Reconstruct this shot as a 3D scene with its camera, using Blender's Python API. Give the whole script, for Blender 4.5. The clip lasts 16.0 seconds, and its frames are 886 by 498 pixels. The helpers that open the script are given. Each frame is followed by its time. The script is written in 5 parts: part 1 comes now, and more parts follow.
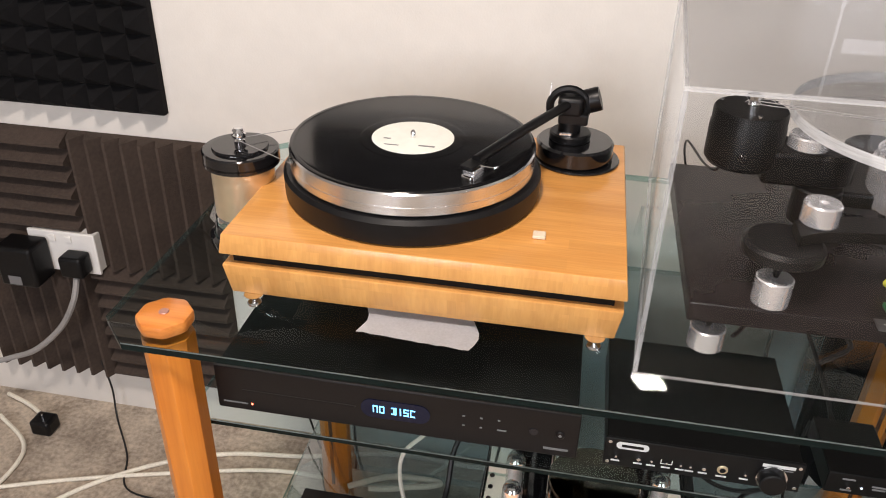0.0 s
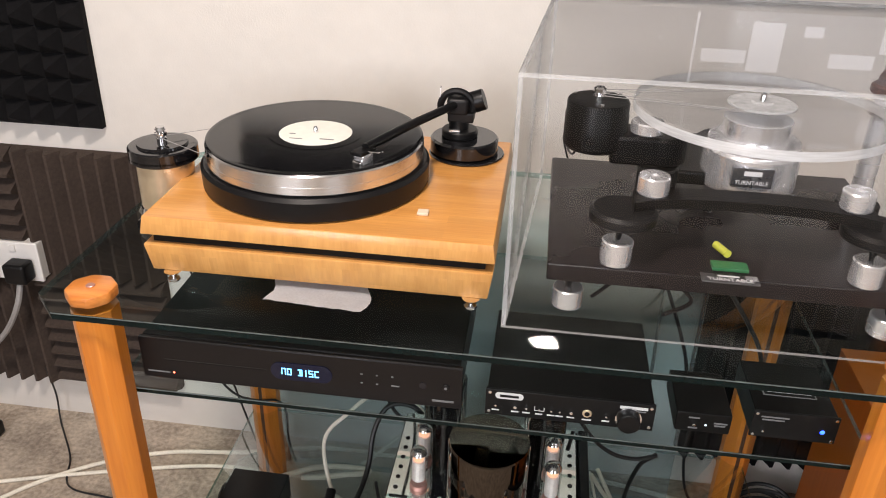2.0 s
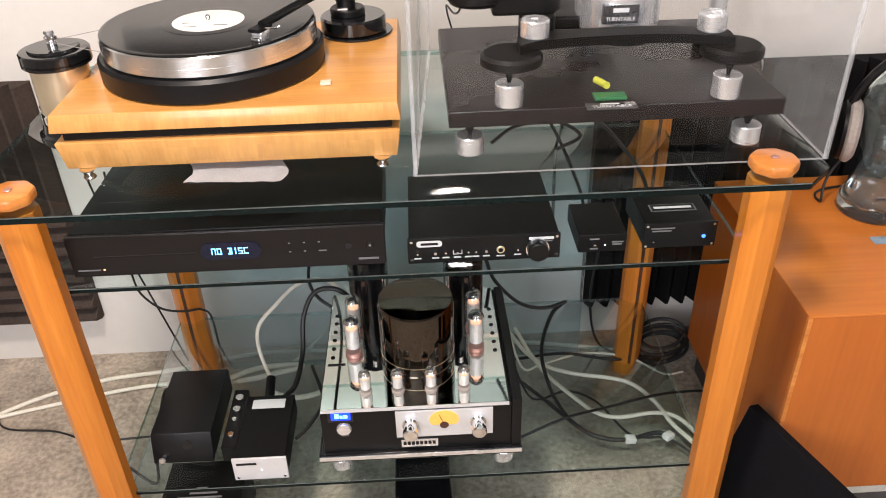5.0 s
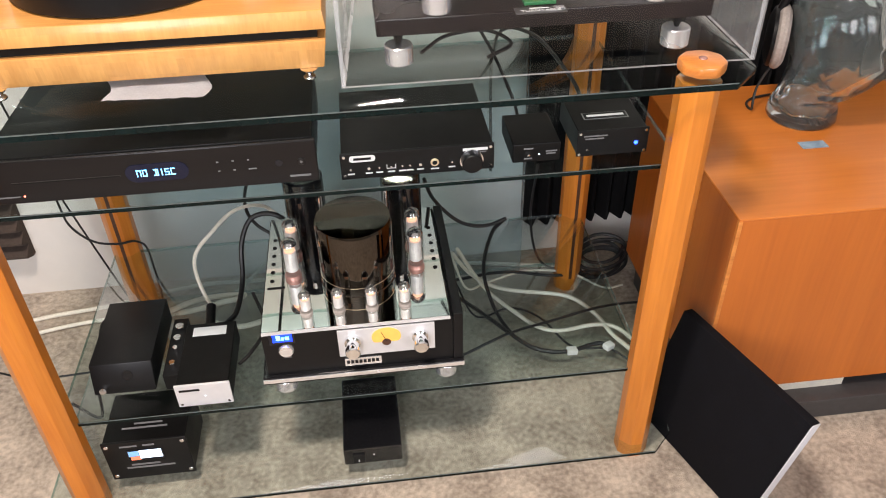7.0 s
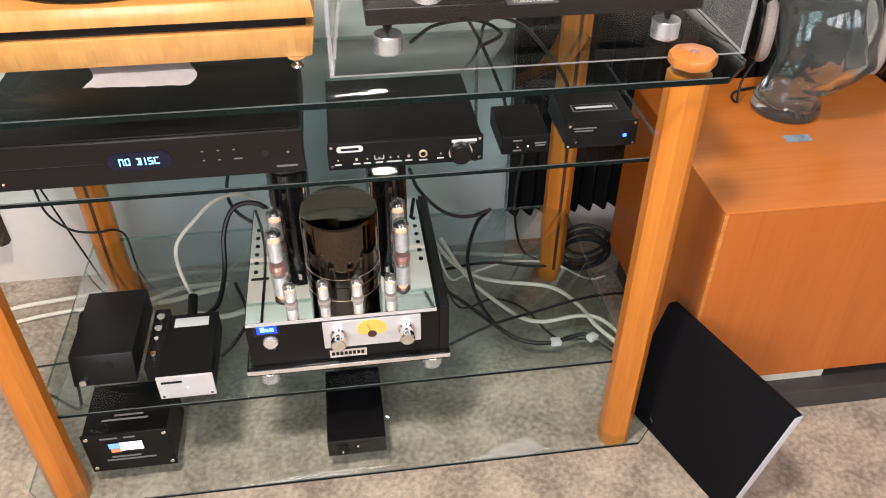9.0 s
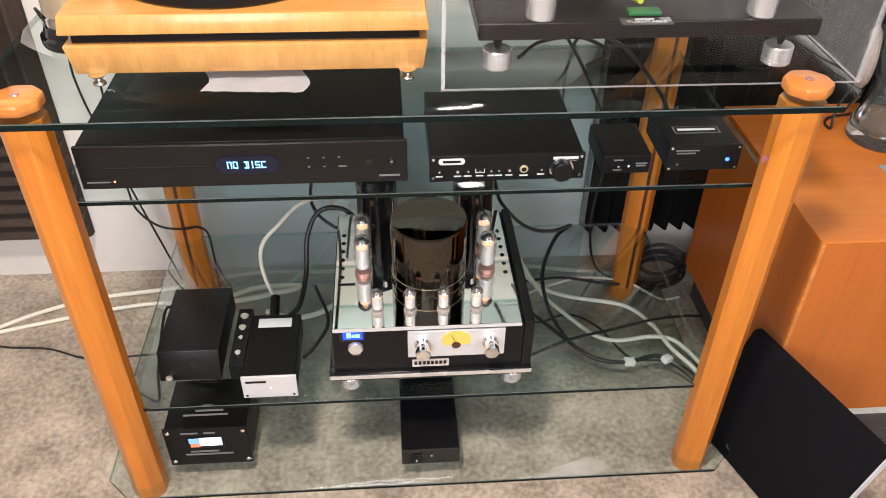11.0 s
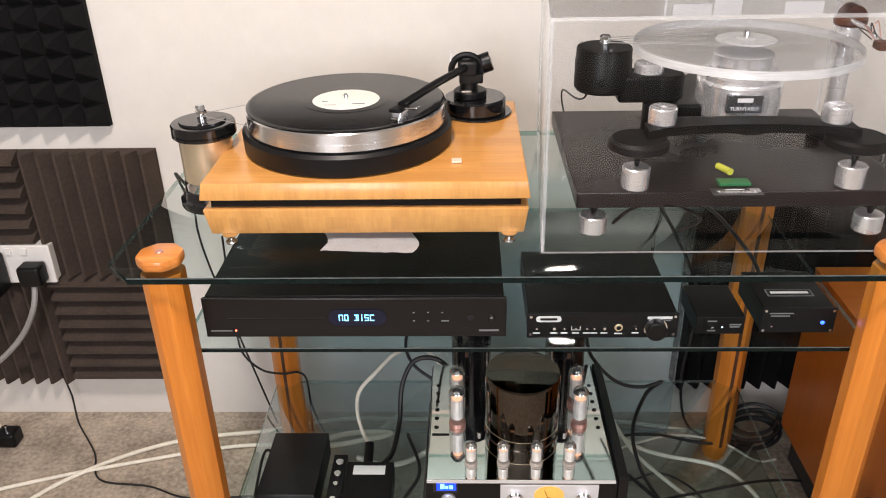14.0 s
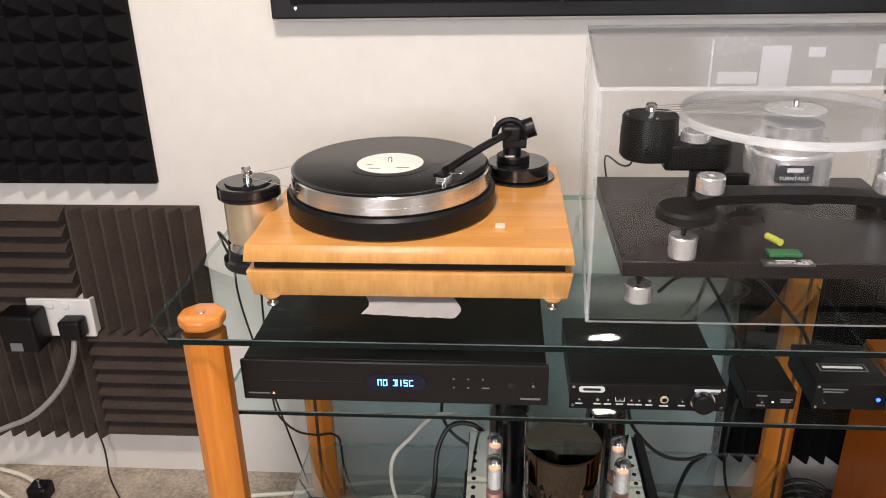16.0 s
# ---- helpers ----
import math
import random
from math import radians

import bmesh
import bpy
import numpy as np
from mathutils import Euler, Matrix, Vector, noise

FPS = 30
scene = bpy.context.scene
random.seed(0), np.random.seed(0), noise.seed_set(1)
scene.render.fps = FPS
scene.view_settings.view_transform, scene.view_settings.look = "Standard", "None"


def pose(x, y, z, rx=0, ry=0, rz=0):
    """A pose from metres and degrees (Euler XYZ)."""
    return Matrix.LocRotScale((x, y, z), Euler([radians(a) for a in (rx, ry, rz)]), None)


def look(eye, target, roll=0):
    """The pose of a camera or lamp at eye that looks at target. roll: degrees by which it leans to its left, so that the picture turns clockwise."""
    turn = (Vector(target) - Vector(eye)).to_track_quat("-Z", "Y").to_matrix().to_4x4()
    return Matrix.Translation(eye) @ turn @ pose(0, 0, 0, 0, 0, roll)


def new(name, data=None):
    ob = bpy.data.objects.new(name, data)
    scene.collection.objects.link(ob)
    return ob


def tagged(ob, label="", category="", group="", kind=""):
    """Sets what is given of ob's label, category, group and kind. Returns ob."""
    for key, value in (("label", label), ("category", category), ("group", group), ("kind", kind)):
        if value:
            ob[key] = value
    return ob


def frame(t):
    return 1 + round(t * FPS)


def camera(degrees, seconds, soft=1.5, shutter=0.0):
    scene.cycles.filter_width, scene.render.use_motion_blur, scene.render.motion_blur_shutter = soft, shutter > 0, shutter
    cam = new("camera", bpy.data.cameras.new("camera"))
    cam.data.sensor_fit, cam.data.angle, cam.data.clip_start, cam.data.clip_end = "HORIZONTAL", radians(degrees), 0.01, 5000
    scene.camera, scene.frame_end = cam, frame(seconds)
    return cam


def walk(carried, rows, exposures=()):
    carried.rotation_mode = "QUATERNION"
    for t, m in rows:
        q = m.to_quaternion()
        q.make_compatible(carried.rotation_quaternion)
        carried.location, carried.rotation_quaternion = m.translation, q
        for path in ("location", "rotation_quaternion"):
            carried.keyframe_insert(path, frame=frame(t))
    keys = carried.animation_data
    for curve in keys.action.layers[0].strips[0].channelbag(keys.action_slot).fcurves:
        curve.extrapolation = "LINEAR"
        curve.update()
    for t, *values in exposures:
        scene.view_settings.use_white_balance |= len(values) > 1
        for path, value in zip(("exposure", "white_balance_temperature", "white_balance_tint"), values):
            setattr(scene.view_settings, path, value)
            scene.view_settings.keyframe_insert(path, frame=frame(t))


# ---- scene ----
cam = camera(58.0, 16.0, soft=1.0)
PATH = [
    (0, (0.438, -0.676, 1.33), (0.143, 1.018, 0.308), 1.4),
    (0.5, (0.443, -0.687, 1.324), (0.194, 1.017, 0.308), 1.8),
    (1, (0.463, -0.706, 1.323), (0.304, 1.017, 0.32), 1.9),
    (1.5, (0.515, -0.74, 1.322), (0.332, 0.996, 0.346), 1.3),
    (2, (0.554, -0.814, 1.332), (0.338, 0.937, 0.391), 1.6),
    (2.5, (0.517, -0.87, 1.342), (0.361, 0.887, 0.4), 0.3),
    (3, (0.483, -0.905, 1.321), (0.4, 0.852, 0.369), 0.5),
    (3.5, (0.503, -0.911, 1.304), (0.486, 0.825, 0.311), -0.6),
    (4, (0.515, -0.916, 1.302), (0.53, 0.801, 0.277), -1.1),
    (6.3, (0.553, -0.953, 1.256), (0.656, 0.656, 0.072), -2.1),
    (6.5, (0.552, -0.948, 1.257), (0.669, 0.648, 0.057), -2.0),
    (7, (0.554, -0.95, 1.251), (0.717, 0.627, 0.032), -1.4),
    (7.5, (0.551, -0.948, 1.25), (0.771, 0.611, 0.017), -0.6),
    (8, (0.551, -0.945, 1.245), (0.787, 0.597, -0.006), -0.3),
    (8.2, (0.554, -0.943, 1.247), (0.786, 0.599, -0.005), -0.2),
    (10.3, (0.482, -0.927, 1.255), (0.666, 0.639, 0.025), 1.3),
    (10.5, (0.473, -0.925, 1.257), (0.635, 0.642, 0.024), 1.2),
    (11, (0.458, -0.921, 1.26), (0.581, 0.648, 0.026), 0.9),
    (11.5, (0.451, -0.929, 1.261), (0.547, 0.659, 0.049), 0.8),
    (12, (0.447, -0.937, 1.272), (0.515, 0.701, 0.126), 0.2),
    (12.5, (0.434, -0.941, 1.28), (0.477, 0.733, 0.186), -0.7),
    (13, (0.429, -0.946, 1.287), (0.424, 0.757, 0.239), -1.5),
    (13.5, (0.429, -0.952, 1.296), (0.4, 0.78, 0.296), -1.2),
    (14, (0.426, -0.962, 1.305), (0.362, 0.808, 0.375), -1.3),
    (14.5, (0.42, -0.96, 1.305), (0.339, 0.815, 0.386), -1.5),
    (15, (0.417, -0.955, 1.307), (0.307, 0.848, 0.447), -1.6),
    (15.5, (0.414, -0.946, 1.308), (0.299, 0.868, 0.474), -1.0),
    (16, (0.41, -0.947, 1.312), (0.267, 0.88, 0.51), -1.2),
]
walk(cam, [(t, look(eye, target, roll)) for t, eye, target, roll in PATH],
     [(0, -0.24, 6500, 17), (2, -0.2, 6500, 17), (4, 0.0, 6500, 17), (6.5, 0.2, 6500, 17), (8, 0.19, 6500, 17), (11, 0.22, 6500, 17), (12.5, 0.1, 6500, 17), (14, -0.1, 6500, 17), (16, -0.2, 6500, 17)])

# ---- world and light ----
world = bpy.data.worlds.new("world")
scene.world = world
world.use_nodes = True
_nt = world.node_tree
_sky = _nt.nodes.new("ShaderNodeTexSky")
_sky.sky_type, _sky.sun_disc = "NISHITA", False
_sky.sun_elevation, _sky.sun_rotation = radians(35), radians(200)
_nt.links.new(_sky.outputs[0], _nt.nodes["Background"].inputs[0])
_nt.nodes["Background"].inputs[1].default_value = 0.12


def area_lamp(name, eye, target, sx, sy, watts, colour):
    data = bpy.data.lights.new(name, "AREA")
    data.shape, data.size, data.size_y, data.energy, data.color = "RECTANGLE", sx, sy, watts, colour
    ob = new(name, data)
    ob.matrix_world = look(eye, target)
    return ob


# daylight in the opening of the window behind the camera, and the room's ceiling lamp
area_lamp("window_daylight", (-0.3, -2.62, 1.5), (0.2, 0.6, 0.9), 1.2, 1.1, 42, (0.95, 0.97, 1.0))
area_lamp("window_daylight", (2.05, -2.62, 1.68), (1.4, 0.6, 1.0), 1.0, 1.06, 24, (0.95, 0.97, 1.0))
area_lamp("ceiling_lamp_light", (0.2, -0.6, 2.34), (0.2, -0.55, 0.0), 0.22, 0.22, 39, (1.0, 0.9, 0.785))


# ---- materials ----
def shader(name):
    m = bpy.data.materials.new(name)
    m.use_nodes = True
    return m, m.node_tree, m.node_tree.nodes["Principled BSDF"]


def rgba(c):
    return (c[0], c[1], c[2], 1.0)


def mat(name, colour, rough=0.5, metal=0.0, vary=0.12, scale=8.0, stretch=(1, 1, 1), bump=0.0, bump_scale=200.0, coat=0.0,
        emit=None, power=0.0, rough_vary=0.08, spec=0.5):
    """A surface with coarse and fine variation of colour and gloss, and a fine relief."""
    m, nt, b = shader(name)
    b.inputs["Metallic"].default_value = metal
    b.inputs["Coat Weight"].default_value = coat
    b.inputs["Coat Roughness"].default_value = 0.08
    b.inputs["Specular IOR Level"].default_value = spec
    co = nt.nodes.new("ShaderNodeTexCoord")
    mp = nt.nodes.new("ShaderNodeMapping")
    mp.inputs["Scale"].default_value = stretch
    nt.links.new(co.outputs["Object"], mp.inputs[0])
    big, fine = nt.nodes.new("ShaderNodeTexNoise"), nt.nodes.new("ShaderNodeTexNoise")
    big.inputs["Scale"].default_value, fine.inputs["Scale"].default_value = scale, scale * 11
    big.inputs["Detail"].default_value, fine.inputs["Detail"].default_value = 4, 3
    nt.links.new(mp.outputs[0], big.inputs[0])
    nt.links.new(mp.outputs[0], fine.inputs[0])
    mixed = nt.nodes.new("ShaderNodeMath")
    mixed.operation = "ADD"
    nt.links.new(big.outputs[0], mixed.inputs[0])
    nt.links.new(fine.outputs[0], mixed.inputs[1])
    ramp = nt.nodes.new("ShaderNodeMapRange")
    ramp.inputs[1].default_value, ramp.inputs[2].default_value = 0.7, 1.3
    ramp.inputs[3].default_value, ramp.inputs[4].default_value = 1 - vary, 1 + vary
    nt.links.new(mixed.outputs[0], ramp.inputs[0])
    tone = nt.nodes.new("ShaderNodeVectorMath")
    tone.operation = "SCALE"
    tone.inputs[0].default_value = colour[:3]
    nt.links.new(ramp.outputs[0], tone.inputs["Scale"])
    nt.links.new(tone.outputs[0], b.inputs["Base Color"])
    rr = nt.nodes.new("ShaderNodeMapRange")
    rr.inputs[1].default_value, rr.inputs[2].default_value = 0.3, 0.7
    rr.inputs[3].default_value, rr.inputs[4].default_value = max(0.02, rough - rough_vary), min(1.0, rough + rough_vary)
    nt.links.new(big.outputs[0], rr.inputs[0])
    nt.links.new(rr.outputs[0], b.inputs["Roughness"])
    if bump:
        grain = nt.nodes.new("ShaderNodeTexNoise")
        grain.inputs["Scale"].default_value = bump_scale
        grain.inputs["Detail"].default_value = 3
        nt.links.new(mp.outputs[0], grain.inputs[0])
        bp = nt.nodes.new("ShaderNodeBump")
        bp.inputs["Strength"].default_value, bp.inputs["Distance"].default_value = bump, 0.002
        nt.links.new(grain.outputs[0], bp.inputs["Height"])
        nt.links.new(bp.outputs[0], b.inputs["Normal"])
    if emit:
        b.inputs["Emission Color"].default_value = rgba(emit)
        b.inputs["Emission Strength"].default_value = power
    return m


def wood(name, dark, light, along="x", rough=0.35, coat=0.25, fine=95.0, strips=0.0, edge=False):
    """Wood with grain drawn out along one axis; strips: width of glued bamboo strips."""
    m, nt, b = shader(name)
    b.inputs["Coat Weight"].default_value = coat
    b.inputs["Coat Roughness"].default_value = 0.15
    b.inputs["Roughness"].default_value = rough
    co = nt.nodes.new("ShaderNodeTexCoord")
    mp = nt.nodes.new("ShaderNodeMapping")
    mp.inputs["Scale"].default_value = {"x": (0.06, 1, 1), "y": (1, 0.06, 1), "z": (1, 1, 0.06)}[along]
    nt.links.new(co.outputs["Object"], mp.inputs[0])
    grain, coarse = nt.nodes.new("ShaderNodeTexNoise"), nt.nodes.new("ShaderNodeTexNoise")
    grain.inputs["Scale"].default_value, coarse.inputs["Scale"].default_value = fine * 4, fine * 0.6
    grain.inputs["Detail"].default_value = coarse.inputs["Detail"].default_value = 5
    coarse.inputs["Distortion"].default_value = 0.6
    nt.links.new(mp.outputs[0], grain.inputs[0])
    nt.links.new(mp.outputs[0], coarse.inputs[0])
    add = nt.nodes.new("ShaderNodeMix")
    add.inputs[0].default_value = 0.6
    nt.links.new(grain.outputs[0], add.inputs[2])
    nt.links.new(coarse.outputs[0], add.inputs[3])
    ramp = nt.nodes.new("ShaderNodeValToRGB")
    ramp.color_ramp.elements[0].position, ramp.color_ramp.elements[1].position = 0.36, 0.64
    ramp.color_ramp.elements[0].color, ramp.color_ramp.elements[1].color = rgba(dark), rgba(light)
    nt.links.new(add.outputs[0], ramp.inputs[0])
    out = ramp.outputs[0]
    if strips:
        br = nt.nodes.new("ShaderNodeTexBrick")
        br.inputs["Scale"].default_value = 1.0
        br.inputs["Brick Width"].default_value, br.inputs["Row Height"].default_value = strips * 7, strips
        br.inputs["Mortar Size"].default_value = 0.0
        br.inputs["Color1"].default_value, br.inputs["Color2"].default_value = (0.86, 0.84, 0.8, 1), (1.08, 1.06, 1.04, 1)
        if edge:
            turn_up = nt.nodes.new("ShaderNodeMapping")
            turn_up.inputs["Rotation"].default_value = (radians(90), 0, 0)
            nt.links.new(co.outputs["Object"], turn_up.inputs[0])
            nt.links.new(turn_up.outputs[0], br.inputs[0])
            br.inputs["Brick Width"].default_value = strips * 0.5
            br.inputs["Color1"].default_value, br.inputs["Color2"].default_value = (0.86, 0.83, 0.79, 1), (1.08, 1.07, 1.05, 1)
        else:
            nt.links.new(co.outputs["Object"], br.inputs[0])
        mul = nt.nodes.new("ShaderNodeMix")
        mul.data_type, mul.blend_type = "RGBA", "MULTIPLY"
        mul.inputs[0].default_value = 0.5
        nt.links.new(out, mul.inputs[6])
        nt.links.new(br.outputs[0], mul.inputs[7])
        out = mul.outputs[2]
    nt.links.new(out, b.inputs["Base Color"])
    bp = nt.nodes.new("ShaderNodeBump")
    bp.inputs["Strength"].default_value, bp.inputs["Distance"].default_value = 0.12, 0.001
    nt.links.new(grain.outputs[0], bp.inputs["Height"])
    nt.links.new(bp.outputs[0], b.inputs["Normal"])
    return m


def clear(name, tint, rough=0.02, ior=1.5, haze=0.0, mirror=1.0):
    """Clear glass or acrylic: passes light tinted, mirrors by Fresnel; haze: a share of scattered white."""
    m, nt, b = shader(name)
    tr, gl, lw, pw, ma, mx = (nt.nodes.new(k) for k in ("ShaderNodeBsdfTransparent", "ShaderNodeBsdfGlossy", "ShaderNodeLayerWeight", "ShaderNodeMath", "ShaderNodeMath", "ShaderNodeMixShader"))
    tr.inputs[0].default_value = rgba(tint)
    gl.inputs["Roughness"].default_value = rough
    f0 = ((ior - 1) / (ior + 1)) ** 2
    lw.inputs[0].default_value = 0.5
    pw.operation, ma.operation = "POWER", "MULTIPLY_ADD"
    pw.inputs[1].default_value, ma.inputs[1].default_value, ma.inputs[2].default_value = 5.0, mirror * (1 - f0), mirror * f0
    nt.links.new(lw.outputs["Facing"], pw.inputs[0])
    nt.links.new(pw.outputs[0], ma.inputs[0])
    fr = ma
    nt.links.new(fr.outputs[0], mx.inputs[0])
    nt.links.new(tr.outputs[0], mx.inputs[1])
    nt.links.new(gl.outputs[0], mx.inputs[2])
    last = mx
    if haze:
        df, m2, ns, rg = (nt.nodes.new(k) for k in ("ShaderNodeBsdfDiffuse", "ShaderNodeMixShader", "ShaderNodeTexNoise", "ShaderNodeMapRange"))
        df.inputs[0].default_value = (0.85, 0.87, 0.88, 1)
        ns.inputs["Scale"].default_value = 9
        rg.inputs[3].default_value, rg.inputs[4].default_value = haze * 0.6, haze * 1.4
        nt.links.new(ns.outputs[0], rg.inputs[0])
        nt.links.new(rg.outputs[0], m2.inputs[0])
        nt.links.new(mx.outputs[0], m2.inputs[1])
        nt.links.new(df.outputs[0], m2.inputs[2])
        last = m2
    nt.links.new(last.outputs[0], nt.nodes["Material Output"].inputs[0])
    return m


def carpet_material():
    m, nt, b = shader("carpet_pile")
    co = nt.nodes.new("ShaderNodeTexCoord")
    a, f, p = (nt.nodes.new("ShaderNodeTexNoise") for _ in range(3))
    for n, s, d in ((a, 11, 8), (f, 95, 6), (p, 650, 3)):
        n.inputs["Scale"].default_value, n.inputs["Detail"].default_value = s, d
        nt.links.new(co.outputs["Object"], n.inputs[0])
    mx = nt.nodes.new("ShaderNodeMix")
    mx.inputs[0].default_value = 0.48
    nt.links.new(a.outputs[0], mx.inputs[2])
    nt.links.new(f.outputs[0], mx.inputs[3])
    ramp = nt.nodes.new("ShaderNodeValToRGB")
    ramp.color_ramp.elements[0].position, ramp.color_ramp.elements[1].position = 0.38, 0.63
    ramp.color_ramp.elements[0].color, ramp.color_ramp.elements[1].color = (0.265, 0.21, 0.158, 1), (0.63, 0.53, 0.415, 1)
    nt.links.new(mx.outputs[0], ramp.inputs[0])
    nt.links.new(ramp.outputs[0], b.inputs["Base Color"])
    b.inputs["Roughness"].default_value = 0.95
    b.inputs["Sheen Weight"].default_value = 0.2
    bp = nt.nodes.new("ShaderNodeBump")
    bp.inputs["Strength"].default_value, bp.inputs["Distance"].default_value = 0.55, 0.005
    nt.links.new(p.outputs[0], bp.inputs["Height"])
    nt.links.new(bp.outputs[0], b.inputs["Normal"])
    return m


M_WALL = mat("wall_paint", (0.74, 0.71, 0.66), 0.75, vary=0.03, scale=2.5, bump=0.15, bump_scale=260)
# unseen walls and ceiling: colours darkened to lower reflections and fill light
M_ROOM_DARKENED = mat("unseen_wall_darkened", (0.36, 0.345, 0.32), 0.8, vary=0.04, scale=2.5, bump=0.15, bump_scale=260)
M_CEIL = mat("ceiling_paint_darkened", (0.56, 0.55, 0.52), 0.85, vary=0.02, scale=2)
M_CARPET = carpet_material()
M_CHERRY = wood("cherry_post_wood", (0.58, 0.172, 0.018), (0.72, 0.25, 0.032), "z", 0.32, 0.3, 45)
M_CHERRY_CAP = wood("cherry_cap_wood", (0.55, 0.17, 0.03), (0.74, 0.28, 0.06), "x", 0.3, 0.35, 60)
M_BAMBOO = wood("bamboo_top", (0.58, 0.255, 0.06), (0.72, 0.355, 0.1), "x", 0.3, 0.35, 80, 0.022)
M_BAMBOO_END = wood("bamboo_edge", (0.58, 0.28, 0.078), (0.7, 0.37, 0.115), "z", 0.33, 0.3, 60, 0.021, True)
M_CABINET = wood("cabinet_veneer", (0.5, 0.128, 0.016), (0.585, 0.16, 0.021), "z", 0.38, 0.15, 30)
# same veneer on top, its colour lightened for the light from above
M_CABINET_TOP_LIT = wood("cabinet_top_veneer_lit", (0.6, 0.172, 0.022), (0.69, 0.215, 0.034), "x", 0.34, 0.2, 26)
M_GLASS = clear("shelf_glass", (0.81, 0.91, 0.91), 0.01, 1.5, 0.0, 0.55)
M_GLASS_BACK = clear("back_panel_glass", (0.86, 0.93, 0.95), 0.03, 1.5, 0.07, 1.6)
M_GLASS_UNDER = clear("shelf_glass_underside", (0.97, 0.985, 0.98), mirror=0.0)
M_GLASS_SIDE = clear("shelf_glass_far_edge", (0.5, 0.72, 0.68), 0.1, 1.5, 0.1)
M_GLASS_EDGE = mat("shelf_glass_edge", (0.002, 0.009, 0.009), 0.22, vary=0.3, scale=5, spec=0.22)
# pale uneven colour stands for the highlight along the shelf edges
M_GLASS_GLINT = mat("glass_arris_glint", (0.1, 0.125, 0.122), 0.3, vary=0.5, scale=4, spec=0.8)
M_ACRYLIC = clear("cover_acrylic", (0.985, 0.99, 0.995), 0.02, 1.49)
M_ACRYLIC_SIDE = clear("cover_acrylic_scuffed", (0.985, 0.99, 0.99), 0.04, 1.49, 0.16)
M_ACRYLIC_IN = clear("cover_acrylic_inside", (0.99, 0.99, 0.99), mirror=0.0)
M_ACRYLIC_EDGE = clear("cover_polished_edge", (0.95, 0.96, 0.97), 0.1, 1.6, 0.28)
M_PLATTER_CLEAR = clear("platter_acrylic", (0.97, 0.975, 0.98), 0.05, 1.49, 0.02)
M_PUCK = clear("satin_acrylic_puck", (0.93, 0.94, 0.95), 0.15, 1.49, 0.3)
M_PLATTER_RIM = clear("platter_frosted_rim", (0.95, 0.96, 0.97), 0.3, 1.49, 0.6)
M_BLACK = mat("black_satin_plastic", (0.0045, 0.0045, 0.005), 0.4, spec=0.3, vary=0.25)
M_BLACK_GLOSS = mat("black_gloss", (0.008, 0.008, 0.009), 0.1, vary=0.2, coat=0.4, rough_vary=0.04)
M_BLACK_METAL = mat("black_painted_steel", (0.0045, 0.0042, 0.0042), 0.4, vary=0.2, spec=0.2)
M_CD_FACE = mat("anodised_charcoal", (0.0095, 0.0075, 0.0078), 0.42, metal=0.3, vary=0.08, scale=3, stretch=(0.2, 1, 6), bump=0.05)
M_CD_LIP = mat("anodised_slot_edge", (0.05, 0.045, 0.044), 0.35, metal=0.4, vary=0.1)
M_PLINTH2 = mat("black_brown_lacquer", (0.014, 0.0105, 0.011), 0.28, spec=0.26, vary=0.08, scale=4, coat=0.05, rough_vary=0.03)
M_VINYL = mat("vinyl", (0.005, 0.005, 0.0055), 0.12, vary=0.08, spec=0.36, rough_vary=0.03)
M_LABEL = mat("record_label_paper", (0.8, 0.81, 0.74), 0.6, vary=0.05)
M_ALU = mat("brushed_aluminium", (0.92, 0.92, 0.93), 0.25, metal=0.76, vary=0.04, scale=6, stretch=(1, 1, 3), rough_vary=0.04)
M_SILVER = mat("silver_painted_panel", (0.74, 0.74, 0.75), 0.4, metal=0.35, vary=0.04, scale=6)
M_CHROME = mat("chrome", (0.86, 0.86, 0.87), 0.06, metal=1.0, vary=0.03, rough_vary=0.03)
M_CHROME_DARK = mat("dark_chrome", (0.1, 0.086, 0.072), 0.05, metal=1.0, vary=0.1, rough_vary=0.04)
M_STEEL_PLATE = mat("polished_steel_plate", (0.93, 0.94, 0.93), 0.035, metal=1.0, vary=0.05, scale=4, rough_vary=0.03)
M_TUBE_GLASS = clear("valve_glass", (0.93, 0.94, 0.93), 0.02, 1.5, 0.05)
M_TUBE_PLATE = mat("valve_anode", (0.9, 0.86, 0.83), 0.4, metal=0.2, vary=0.2)
M_GETTER = mat("valve_getter", (0.6, 0.58, 0.56), 0.07, metal=1.0, vary=0.2)
M_FILAMENT = mat("valve_heater", (0.9, 0.4, 0.15), 0.5, emit=(1.0, 0.62, 0.42), power=0.85)
M_COPPER = mat("valve_base_copper", (0.55, 0.29, 0.24), 0.3, metal=0.5, vary=0.15)
M_FOAM = mat("charcoal_foam", (0.0062, 0.006, 0.0066), 0.95, vary=0.3, scale=12, bump=0.7, bump_scale=500, spec=0.2)
M_FOAM_BROWN = mat("grey_brown_foam", (0.066, 0.049, 0.04), 0.95, vary=0.2, scale=12, bump=0.7, bump_scale=500, spec=0.2)
M_WHITE_PLASTIC = mat("white_plastic", (0.8, 0.79, 0.76), 0.35, vary=0.03)
M_WHITE_CABLE = mat("white_cable_sheath", (0.82, 0.78, 0.66), 0.5, vary=0.12, scale=20)
